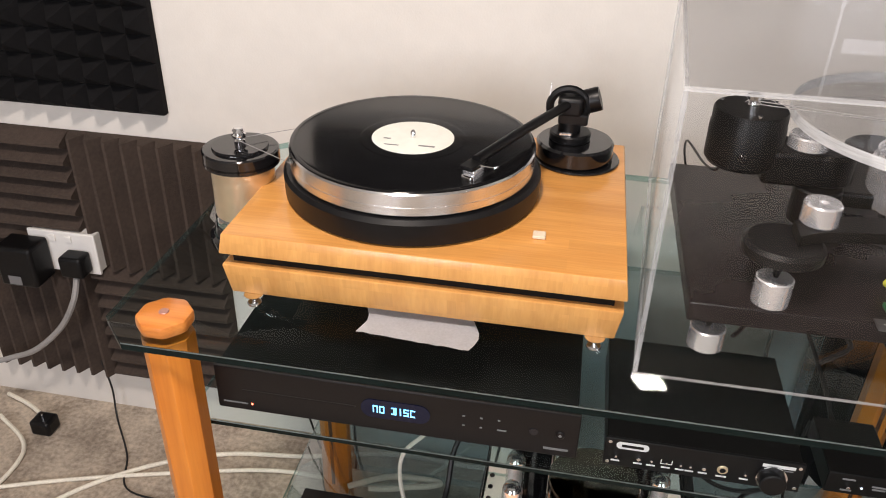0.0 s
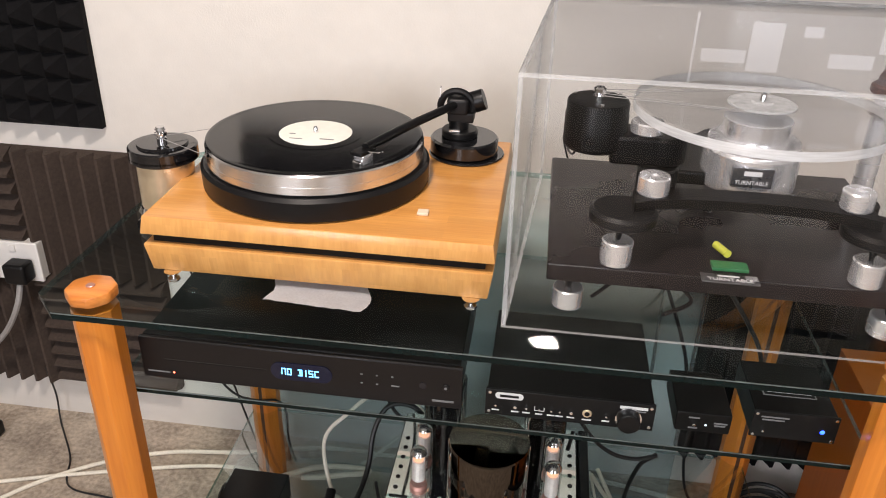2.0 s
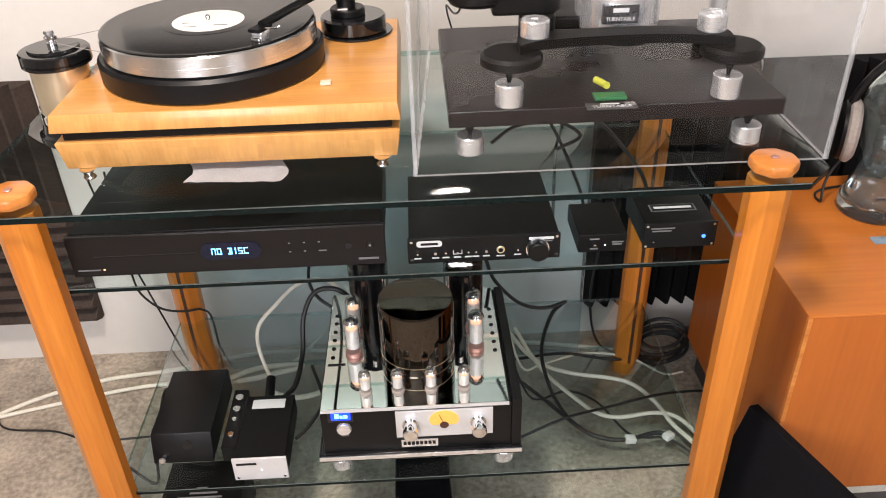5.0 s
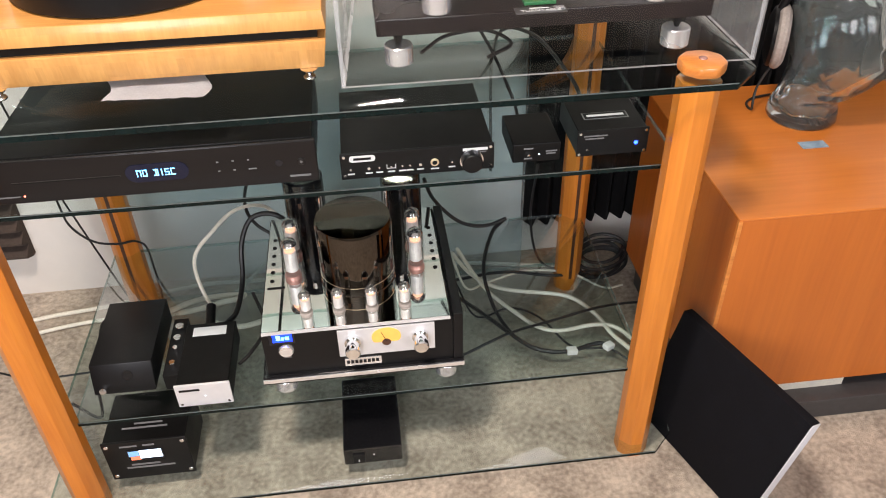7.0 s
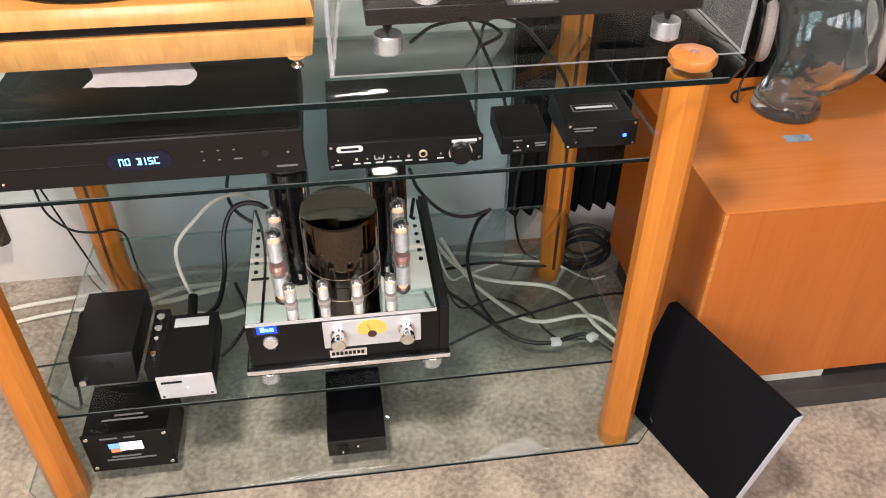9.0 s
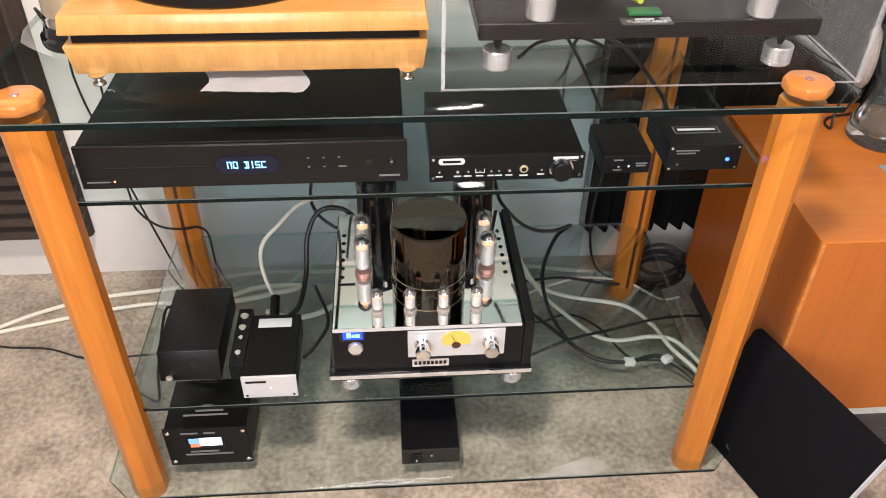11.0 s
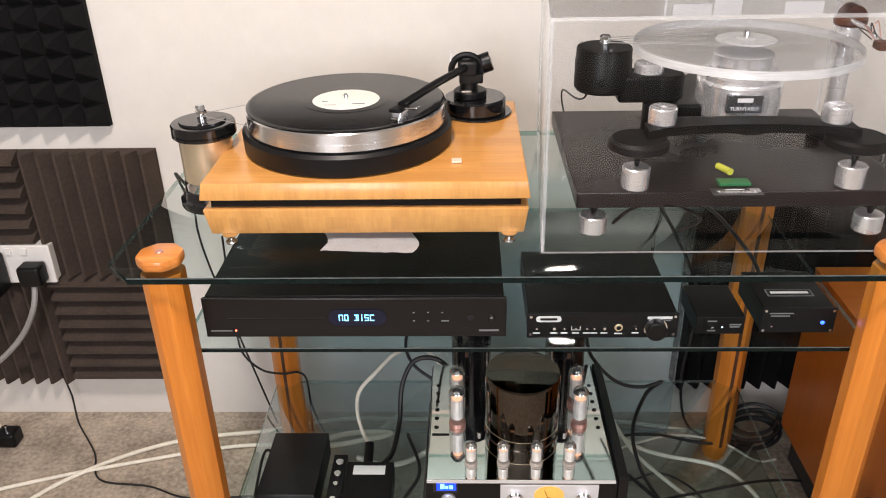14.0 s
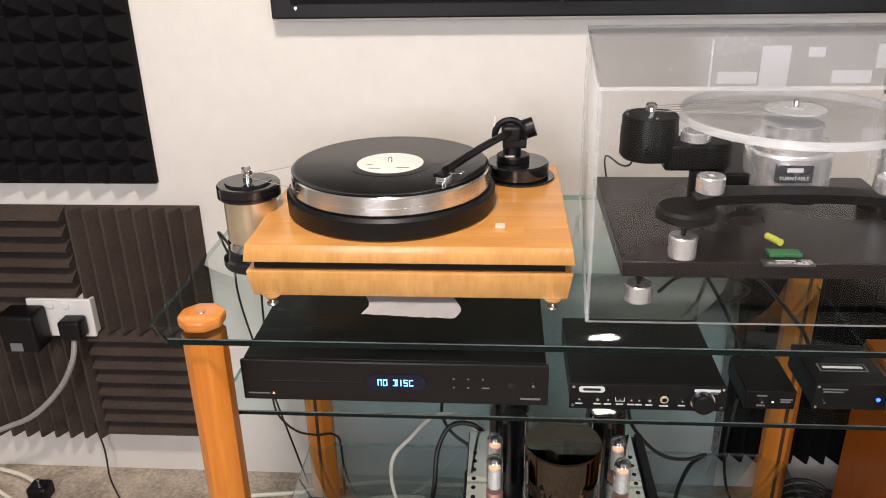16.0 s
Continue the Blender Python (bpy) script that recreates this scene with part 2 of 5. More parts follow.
M_GREY_CABLE = mat("grey_cable_sheath", (0.3, 0.29, 0.28), 0.5, vary=0.12, scale=20)
M_BLACK_CABLE = mat("black_cable_sheath", (0.012, 0.012, 0.012), 0.5, vary=0.2, scale=20)
M_PAPER = mat("translucent_sleeve", (0.66, 0.67, 0.7), 0.45, vary=0.08, scale=30, bump=0.4, bump_scale=60)
M_PRINT = mat("white_print", (0.7, 0.7, 0.7), 0.5, vary=0.02)
M_PRINT_GREY = mat("grey_print", (0.17, 0.17, 0.175), 0.5, vary=0.02)
M_DISPLAY = mat("display_window", (0.004, 0.005, 0.01), 0.08, vary=0.1, coat=0.3)
M_VFD = mat("display_window_lit", (0.002, 0.003, 0.01), 0.12, vary=0.1, emit=(0.01, 0.05, 0.3), power=0.05)
M_CYAN = mat("display_cyan", (0.2, 0.6, 0.9), 0.5, emit=(0.2, 0.66, 1.0), power=2.2)
M_BLUE = mat("display_blue", (0.02, 0.06, 0.8), 0.5, emit=(0.0, 0.03, 1.0), power=2.6)
M_BLUE_LED = mat("led_blue", (0.1, 0.3, 1.0), 0.4, emit=(0.01, 0.06, 1.0), power=6.0)
M_RED_LED = mat("led_red", (1.0, 0.15, 0.1), 0.4, emit=(1.0, 0.12, 0.06), power=8.0)
M_METER = mat("meter_dial_lit", (0.55, 0.3, 0.06), 0.5, emit=(1.0, 0.5, 0.1), power=0.6)
M_LCD = mat("lcd_white", (0.7, 0.85, 0.95), 0.4, emit=(0.7, 0.85, 1.0), power=1.4)
M_LCD_RED = mat("lcd_red", (0.9, 0.2, 0.1), 0.4, emit=(0.9, 0.2, 0.1), power=0.8)
M_LCD_BLUE = mat("lcd_blue", (0.2, 0.4, 0.7), 0.4, emit=(0.15, 0.35, 0.7), power=0.8)
M_GREEN = mat("green_level_body", (0.03, 0.16, 0.06), 0.3, vary=0.1)
M_YELLOW = mat("yellow_vial", (0.6, 0.62, 0.08), 0.15, vary=0.08, coat=0.4)
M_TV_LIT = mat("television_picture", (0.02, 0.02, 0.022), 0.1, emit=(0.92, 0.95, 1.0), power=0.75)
M_PLINTH_GREY = mat("plinth_grey_paint", (0.045, 0.042, 0.042), 0.5, vary=0.15)
M_NAME_PLATE = mat("engraved_grey_plate", (0.16, 0.16, 0.165), 0.3, metal=0.8, vary=0.1)
M_PLATTER = mat("turned_aluminium", (0.96, 0.96, 0.97), 0.24, metal=1.0, vary=0.04, scale=6, rough_vary=0.03)
_b = M_PLATTER.node_tree.nodes["Principled BSDF"]
_b.inputs["Anisotropic"].default_value, _b.inputs["Anisotropic Rotation"].default_value = 0.85, 0.25
_t = M_PLATTER.node_tree.nodes.new("ShaderNodeTangent")
_t.direction_type, _t.axis = "RADIAL", "Z"
M_PLATTER.node_tree.links.new(_t.outputs[0], _b.inputs["Tangent"])
M_TV = mat("television_screen", (0.006, 0.006, 0.008), 0.06, vary=0.1, rough_vary=0.02)
M_WALNUT = wood("dark_walnut", (0.05, 0.02, 0.012), (0.12, 0.05, 0.03), "x", 0.35, 0.2, 60)
M_HEAD = mat("moulded_glass", (0.8, 0.89, 0.89), 0.03, vary=0.02, rough_vary=0.01)
M_HEAD.node_tree.nodes["Principled BSDF"].inputs["Transmission Weight"].default_value = 0.97
M_PAD = mat("grey_velour", (0.36, 0.315, 0.28), 0.95, vary=0.15, scale=20, bump=0.5, bump_scale=500)
M_GRILLE = mat("black_grille_cloth", (0.006, 0.006, 0.008), 0.95, vary=0.3, scale=30, bump=0.5, bump_scale=900, spec=0.15)
M_LEVEL = mat("frosted_level", (0.72, 0.6, 0.45), 0.4, vary=0.1, scale=60)
M_CARD = mat("glossy_printed_card", (0.25, 0.34, 0.42), 0.2, vary=0.5, scale=40)
M_BRASS_GOLD = mat("polished_nickel_barrel", (0.88, 0.74, 0.52), 0.34, metal=0.85, vary=0.05, scale=5)


# ---- mesh helpers ----
def box(x0, x1, y0, y1, z0, z1, bevel=0.0, segs=2, top_in=0.0, bottom_in=0.0):
    bm = bmesh.new()
    vs = []
    for z, s in ((z0, bottom_in), (z1, top_in)):
        for x, y in ((x0 + s, y0 + s), (x1 - s, y0 + s), (x1 - s, y1 - s), (x0 + s, y1 - s)):
            vs.append(bm.verts.new((x, y, z)))
    for f in ((3, 2, 1, 0), (4, 5, 6, 7), (0, 1, 5, 4), (1, 2, 6, 5), (2, 3, 7, 6), (3, 0, 4, 7)):
        bm.faces.new([vs[i] for i in f])
    if bevel:
        bmesh.ops.bevel(bm, geom=bm.edges[:], offset=bevel, segments=segs, affect="EDGES", profile=0.5)
    return bm


def lathe(profile, centre=(0, 0, 0), segs=40, turn=None):
    """Profile rows (radius, height), revolved about z; turn: a matrix applied before the centre."""
    bm = bmesh.new()
    rings = []
    for r, z in profile:
        if r <= 1e-6:
            rings.append([bm.verts.new((0, 0, z))])
        else:
            rings.append([bm.verts.new((r * math.cos(2 * math.pi * k / segs), r * math.sin(2 * math.pi * k / segs), z)) for k in range(segs)])
    for a, b in zip(rings, rings[1:]):
        for k in range(segs):
            j = (k + 1) % segs
            if len(a) == 1 and len(b) == 1:
                continue
            if len(a) == 1:
                bm.faces.new((a[0], b[j], b[k]))
            elif len(b) == 1:
                bm.faces.new((a[k], a[j], b[0]))
            else:
                bm.faces.new((a[k], a[j], b[j], b[k]))
    bmesh.ops.recalc_face_normals(bm, faces=bm.faces[:])
    m = Matrix.Translation(centre) @ (turn or Matrix())
    bmesh.ops.transform(bm, matrix=m, verts=bm.verts[:])
    return bm


def disc_cyl(r, z0, z1, x, y, edge=0.0015, segs=40):
    e = min(edge, r * 0.4, (z1 - z0) * 0.4)
    return lathe([(0, z0), (r - e, z0), (r, z0 + e), (r, z1 - e), (r - e, z1), (0, z1)], (x, y, 0), segs)


def facing_cyl(r, depth, x, y, z, edge=0.001, segs=24):
    """A short cylinder whose axis points along -y, its back at y."""
    e = min(edge, r * 0.4, depth * 0.4)
    return lathe([(0, 0), (r, 0), (r, depth - e), (r - e, depth), (0, depth)], (x, y, z), segs, Matrix.Rotation(radians(90), 4, "X"))


def spline(points, steps=8):
    p = [Vector(v) for v in points]
    p = [2 * p[0] - p[1]] + p + [2 * p[-1] - p[-2]]
    out = []
    for i in range(1, len(p) - 2):
        for s in range(steps):
            t = s / steps
            a, b, c, d = p[i - 1], p[i], p[i + 1], p[i + 2]
            out.append(0.5 * ((2 * b) + (c - a) * t + (2 * a - 5 * b + 4 * c - d) * t * t + (3 * b - a - 3 * c + d) * t ** 3))
    out.append(p[-2])
    return out


def tube(points, r, segs=8, steps=8, smooth=True):
    line = spline(points, steps) if smooth and len(points) > 2 else [Vector(v) for v in points]
    bm = bmesh.new()
    rings, side = [], None
    for i, v in enumerate(line):
        way = (line[min(i + 1, len(line) - 1)] - line[max(i - 1, 0)]).normalized()
        if side is None:
            side = way.orthogonal().normalized()
        side = (side - way * side.dot(way)).normalized()
        up = way.cross(side)
        rings.append([bm.verts.new(v + r * (math.cos(2 * math.pi * k / segs) * side + math.sin(2 * math.pi * k / segs) * up)) for k in range(segs)])
    for a, b in zip(rings, rings[1:]):
        for k in range(segs):
            bm.faces.new((a[k], a[(k + 1) % segs], b[(k + 1) % segs], b[k]))
    bm.faces.new(rings[0][::-1])
    bm.faces.new(rings[-1])
    return bm


def join(*bms):
    out = bms[0]
    for other in bms[1:]:
        me = bpy.data.meshes.new("joined")
        other.to_mesh(me)
        out.from_mesh(me)
        other.free()
        bpy.data.meshes.remove(me)
    return out


def prism(outline, z0, z1, bevel=0.0):
    """An upright prism over an outline of (x, y) rows, anticlockwise."""
    bm = bmesh.new()
    lo, hi = [bm.verts.new((x, y, z0)) for x, y in outline], [bm.verts.new((x, y, z1)) for x, y in outline]
    n = len(outline)
    bm.faces.new(lo[::-1])
    bm.faces.new(hi)
    for k in range(n):
        bm.faces.new((lo[k], lo[(k + 1) % n], hi[(k + 1) % n], hi[k]))
    if bevel:
        bmesh.ops.bevel(bm, geom=bm.edges[:], offset=bevel, segments=2, affect="EDGES", profile=0.5)
    return bm


def ngon(r, n, x, y, turn=0.0):
    return [(x + r * math.cos(2 * math.pi * (k + turn) / n), y + r * math.sin(2 * math.pi * (k + turn) / n)) for k in range(n)]


def base_of(ob):
    where = Vector()
    while ob:
        where += ob.location
        ob = ob.parent
    return where


def part(name, bm, material, parent=None, label="", angle=32):
    """Links a bmesh, given in world metres, as one mesh object under a thing or a part."""
    me = bpy.data.meshes.new(name)
    if parent:
        bmesh.ops.translate(bm, verts=bm.verts[:], vec=-base_of(parent))
    bm.to_mesh(me)
    bm.free()
    for one in material if isinstance(material, (list, tuple)) else (material,):
        me.materials.append(one)
    me.shade_smooth()
    me.set_sharp_from_angle(angle=radians(angle))
    for face in me.polygons:
        if len(face.vertices) == 4 and max(abs(c) for c in face.normal) > 0.9999:
            face.use_smooth = False
    ob = new(name, me)
    if parent:
        ob.parent = parent
    if label:
        ob["label"] = label
    return ob


def thing(name, where, label, category, group="", kind=""):
    ob = new(name)
    ob.location, ob.empty_display_size = where, 0.05
    return tagged(ob, label, category, group, kind)


def writing(name, text, size, where, parent, material, turn=(90, 0, 0), stretch=1.0):
    """Flat letters in the built-in font, centred at a place, facing -y unless turned."""
    cu = bpy.data.curves.new(name, "FONT")
    cu.body, cu.size, cu.extrude, cu.align_x, cu.align_y = text, size, 0.0002, "CENTER", "CENTER"
    tmp = new(name + "_curve", cu)
    bpy.context.view_layer.update()
    me = bpy.data.meshes.new_from_object(tmp.evaluated_get(bpy.context.evaluated_depsgraph_get()))
    bpy.data.objects.remove(tmp)
    ob = new(name, me)
    me.materials.clear()
    me.materials.append(material)
    ob.parent = parent
    ob.matrix_basis = Matrix.Translation(Vector(where) - base_of(parent)) @ pose(0, 0, 0, *turn) @ Matrix.Diagonal((stretch, 1, 1, 1))
    return ob


def bar(x0, x1, z0, z1, y, thick=0.0006):
    return box(x0, x1, y - thick, y + 0.0002, z0, z1)


# ---- setting ----
WALL = 0.635
X0, X1, Y0, Z1 = -2.2, 3.0, -2.7, 2.4
tagged(part("floor", box(X0, X1, Y0, WALL, -0.1, 0.0), M_CARPET), "beige grey speckled cut-pile carpet", "carpet", kind="structure")
tagged(part("wall_north", box(X0 - 0.1, X1 + 0.1, WALL, WALL + 0.12, -0.1, Z1), M_WALL), "warm white painted wall", "wall", kind="structure")
tagged(part("wall_west", box(X0 - 0.1, X0, Y0, WALL, -0.1, Z1), M_ROOM_DARKENED), "unseen side wall, darkened to cut fill light", "wall", kind="structure")
tagged(part("wall_east", box(X1, X1 + 0.1, Y0, WALL, -0.1, Z1), M_ROOM_DARKENED), "unseen side wall, darkened to cut fill light", "wall", kind="structure")
WX0, WX1, WZ0, WZ1 = -0.95, 0.35, 0.9, 2.1
VX0, VX1, VZ0, VZ1 = 1.5, 2.6, 1.1, 2.26
south = join(box(X0 - 0.1, WX0, Y0 - 0.12, Y0, -0.1, Z1), box(WX1, VX0, Y0 - 0.12, Y0, -0.1, Z1), box(VX1, X1 + 0.1, Y0 - 0.12, Y0, -0.1, Z1),
             box(VX0, VX1, Y0 - 0.12, Y0, -0.1, VZ0), box(VX0, VX1, Y0 - 0.12, Y0, VZ1, Z1),
             box(WX0, WX1, Y0 - 0.12, Y0, -0.1, WZ0), box(WX0, WX1, Y0 - 0.12, Y0, WZ1, Z1))
tagged(part("wall_south", south, M_ROOM_DARKENED), "unseen wall with a window opening, darkened to cut fill light", "wall", kind="structure")
tagged(part("ceiling", box(X0 - 0.1, X1 + 0.1, Y0 - 0.12, WALL + 0.12, Z1, Z1 + 0.1), M_CEIL), "unseen ceiling, paint darkened to cut fill light", "ceiling", kind="structure")
def window_in(name, x0, x1, z0, z1):
    win = thing(name, (0.5 * (x0 + x1), Y0, z0), "white framed window in the wall", "window", kind="structure")
    mid = 0.5 * (x0 + x1)
    for a, b in ((x0, x0 + 0.06), (mid - 0.03, mid + 0.03), (x1 - 0.06, x1)):
        part("window_frame", box(a, b, Y0 - 0.08, Y0 - 0.02, z0, z1, 0.005), M_WHITE_PLASTIC, win)
    for a, b in ((z0, z0 + 0.06), (z1 - 0.06, z1)):
        part("window_frame", box(x0 + 0.06, x1 - 0.06, Y0 - 0.078, Y0 - 0.022, a, b, 0.005), M_WHITE_PLASTIC, win)
    for a, b in ((x0 + 0.06, mid - 0.03), (mid + 0.03, x1 - 0.06)):
        part("pane", box(a, b, Y0 - 0.054, Y0 - 0.048, z0 + 0.06, z1 - 0.06), M_GLASS, win).visible_shadow = False


window_in("window_1", WX0, WX1, WZ0, WZ1)
window_in("window_2", VX0, VX1, VZ0, VZ1)
lamp = thing("ceiling_lamp", (0.2, -0.6, Z1), "round white ceiling lamp", "lamp")
part("mount", disc_cyl(0.2, 2.365, 2.4, 0.2, -0.6, 0.004), M_WHITE_PLASTIC, lamp)


# ---- acoustic foam ----
def wedge_tile(x0, z0, size, upright, material, n=8, depth=0.045, base=0.014):
    """A square foam tile of parallel wedges on the wall; upright: ridges run up and down."""
    bm = bmesh.new()
    prof = [(0.0, base)]
    for k in range(n):
        prof += [((k + 0.42) / n, depth), ((k + 0.58) / n, depth), ((k + 1) / n, base)]
    rows = []
    for end in (0.0, 1.0):
        row = []
        for u, d in prof:
            a, b = (u, end) if upright else (end, u)
            row.append(bm.verts.new((x0 + a * size, WALL - 0.001 - d, z0 + b * size)))
        for u in (1.0, 0.0):
            a, b = (u, end) if upright else (end, u)
            row.append(bm.verts.new((x0 + a * size, WALL - 0.001, z0 + b * size)))
        rows.append(row)
    m = len(rows[0])
    for k in range(m):
        j = (k + 1) % m
        bm.faces.new((rows[0][k], rows[0][j], rows[1][j], rows[1][k]))
    bm.faces.new(rows[0])
    bm.faces.new(rows[1][::-1])
    bmesh.ops.recalc_face_normals(bm, faces=bm.faces[:])
    return part("acoustic_foam_tile", bm, material)


def pyramid_tile(x0, z0, size, n, material, depth=0.05, base=0.015):
    bm = bmesh.new()
    y0, w = WALL - 0.001, size / n
    grid = [[bm.verts.new((x0 + i * w, y0 - base, z0 + j * w)) for i in range(n + 1)] for j in range(n + 1)]
    for j in range(n):
        for i in range(n):
            cx, cz, e = x0 + (i + 0.5) * w, z0 + (j + 0.5) * w, w * 0.04
            tip = [bm.verts.new((cx + a * e, y0 - depth, cz + b * e)) for a, b in ((-1, -1), (1, -1), (1, 1), (-1, 1))]
            q = [grid[j][i], grid[j][i + 1], grid[j + 1][i + 1], grid[j + 1][i]]
            bm.faces.new(tip)
            for k in range(4):
                bm.faces.new((q[k], q[(k + 1) % 4], tip[(k + 1) % 4], tip[k]))
    edge = [grid[0][i] for i in range(n + 1)] + [grid[j][n] for j in range(1, n + 1)] + [grid[n][i] for i in range(n - 1, -1, -1)] + [grid[j][0] for j in range(n - 1, 0, -1)]
    back = [bm.verts.new((v.co.x, y0, v.co.z)) for v in edge]
    for k in range(len(edge)):
        j = (k + 1) % len(edge)
        bm.faces.new((edge[k], back[k], back[j], edge[j]))
    bmesh.ops.recalc_face_normals(bm, faces=bm.faces[:])
    return part("acoustic_foam_sheet", bm, material)


FT = 0.295
for x, z, up in ((-0.536, 0.42, True), (-0.833, 0.42, False), (-0.536, 0.123, False), (-0.833, 0.123, True)):
    tagged(wedge_tile(x, z, FT, up, M_FOAM_BROWN), "grey-brown wedge acoustic foam tile with %s ridges" % ("upright" if up else "level"), "acoustic foam", "foam tiles on the wall")
for k in range(5):
    for z in (0.108, 0.405):
        tagged(wedge_tile(0.912 + k * 0.297, z, FT, k < 2, M_FOAM), "charcoal wedge acoustic foam tile with %s ridges" % ("upright" if k < 2 else "level"), "acoustic foam", "dark foam tiles behind the rack")
tagged(pyramid_tile(-0.822, 0.769, 0.5, 10, M_FOAM), "black pyramid acoustic foam panel on the wall", "acoustic foam")
tagged(pyramid_tile(-1.327, 0.769, 0.5, 10, M_FOAM), "black pyramid acoustic foam panel on the wall", "acoustic foam")

# ---- television on the wall ----
tv = thing("television", (0.6, WALL, 1.12), "large flat black television hung on the wall", "television")
part("body", box(-0.03, 1.34, WALL - 0.034, WALL - 0.0015, 1.108, 1.9, 0.003), M_BLACK, tv)
part("screen", box(0.01, 1.30, WALL - 0.0375, WALL - 0.0345, 1.135, 1.88), M_TV, tv, "dark glossy screen")
for x0, x1, z0, z1 in ((0.799, 0.803, 1.14, 1.3), (0.815, 0.888, 1.2, 1.222), (0.892, 0.944, 1.152, 1.235), (0.976, 1.006, 1.155, 1.173), (1.024, 1.096, 1.198, 1.222), (1.1, 1.154, 1.15, 1.194)):
    part("picture_field", bar(x0, x1, z0, z1, WALL - 0.0377, 0.0004), M_TV_LIT, tv, "pale lit field of the picture")
part("bottom_trim", box(-0.028, 1.338, WALL - 0.035, WALL - 0.03, 1.1055, 1.1078), M_GREY_CABLE, tv, "thin silver trim")
part("bezel_screw", facing_cyl(0.0035, 0.002, 0.018, WALL - 0.034, 1.128), M_ALU, tv)

# ---- mains socket, plugs ----
sock = thing("wall_socket", (-0.612, 0.6, 0.42), "white double mains socket set among foam tiles", "socket")
part("back_box", box(-0.65, -0.506, 0.588, WALL - 0.002, 0.417, 0.506, 0.003), M_WHITE_PLASTIC, sock)
part("face_plate", box(-0.653, -0.503, 0.58, 0.588, 0.414, 0.509, 0.003), M_WHITE_PLASTIC, sock)
for x in (-0.596, -0.56):
    part("switch", box(x - 0.007, x + 0.007, 0.576, 0.58, 0.487, 0.502, 0.0015), M_WHITE_PLASTIC, sock)
adapter = thing("plug_in_adapter", (-0.68, 0.58, 0.42), "black plug-in power adapter in the socket", "power adapter")
part("body", box(-0.69, -0.606, 0.515, 0.579, 0.405, 0.497, 0.008, 3), M_BLACK, adapter)
part("rating_label", box(-0.668, -0.64, 0.5142, 0.5152, 0.412, 0.432), M_PRINT_GREY, adapter)
plug = thing("mains_plug", (-0.575, 0.58, 0.44), "black three-pin plug with a grey cable", "plug")
part("body", box(-0.567, -0.516, 0.538, 0.579, 0.425, 0.473, 0.007, 3), M_BLACK, plug)
part("cord", tube([(-0.541, 0.556, 0.43), (-0.544, 0.53, 0.379), (-0.591, 0.53, 0.303), (-0.668, 0.53, 0.231), (-0.746, 0.53, 0.193), (-0.9, 0.5, 0.14), (-1.1, 0.42, 0.012)], 0.0065), M_GREY_CABLE, plug, "thick grey mains cable")

# ---- hi-fi rack ----
GZ = 0.78
rack = thing("hifi_rack", (0.5, 0.25, 0.0), "four-tier glass hi-fi rack with octagonal cherry wood posts", "rack")


def shelf(outline, top, thick, name):
    bm = prism(outline, top - thick, top)
    bm.normal_update()
    for f in bm.faces:
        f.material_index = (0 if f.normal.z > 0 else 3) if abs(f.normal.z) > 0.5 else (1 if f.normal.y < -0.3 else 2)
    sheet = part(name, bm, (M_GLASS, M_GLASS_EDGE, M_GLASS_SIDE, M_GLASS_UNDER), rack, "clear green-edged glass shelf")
    if top < 0.3:
        sheet.visible_shadow = False
    (ax, ay), (bx, by) = outline[0], outline[1]
    # thin pale strip paints the glint on the upper front edge
    part("arris_glint", box(ax, bx, ay - 0.0006, ay - 0.0001, top - 0.0018, top - 0.0002), M_GLASS_GLINT, sheet, "pale line painted for the highlight on the polished edge")
    return sheet


def clipped(x0, x1, y0, y1, c, back):
    return [(x0 + c, y0), (x1 - c, y0), (x1, y0 + c), (x1, y1 - back), (x1 - back, y1), (x0 + back, y1), (x0, y1 - back), (x0, y0 + c)]


POSTS = ((0.0, 0.0), (1.006, 0.0), (0.018, 0.492), (1.0, 0.492))
shelf(clipped(-0.076, 1.084, -0.042, 0.532, 0.042, 0.03), GZ, 0.010, "glass_shelf")
shelf(clipped(-0.005, 1.011, 0.014, 0.5, 0.004, 0.004), 0.628, 0.008, "glass_shelf")
shelf(clipped(-0.005, 1.011, 0.004, 0.485, 0.004, 0.004), 0.212, 0.008, "glass_shelf")
shelf(clipped(-0.068, 1.08, -0.046, 0.532, 0.042, 0.03), 0.034, 0.008, "glass_shelf")
part("back_panel", box(0.028, 0.89, 0.5125, 0.5175, 0.036, 0.618), M_GLASS_BACK, rack, "teal tinted glass back panel")
for x, y in POSTS:
    post = part("post", prism(ngon(0.0305, 8, x, y, 0.5), 0.0, GZ - 0.0105, 0.001), M_CHERRY, rack, "octagonal cherry wood post")
    part("post_groove", box(x - 0.0035, x + 0.0035, y - 0.029, y - 0.0275, 0.036, GZ - 0.02) if y > 0.3 else disc_cyl(0.012, GZ - 0.0103, GZ - 0.0003, x, y), M_WALNUT if y > 0.3 else M_CHROME, post)
    if y < 0.3:
        cap = part("post_cap", prism(ngon(0.0335, 8, x, y, 0.5), GZ + 0.0003, GZ + 0.0175, 0.005), M_CHERRY_CAP, rack, "faceted cherry wood cap")
        part("cap_screw", disc_cyl(0.006, GZ + 0.0172, GZ + 0.0192, x, y, 0.001, 16), M_COPPER, cap)

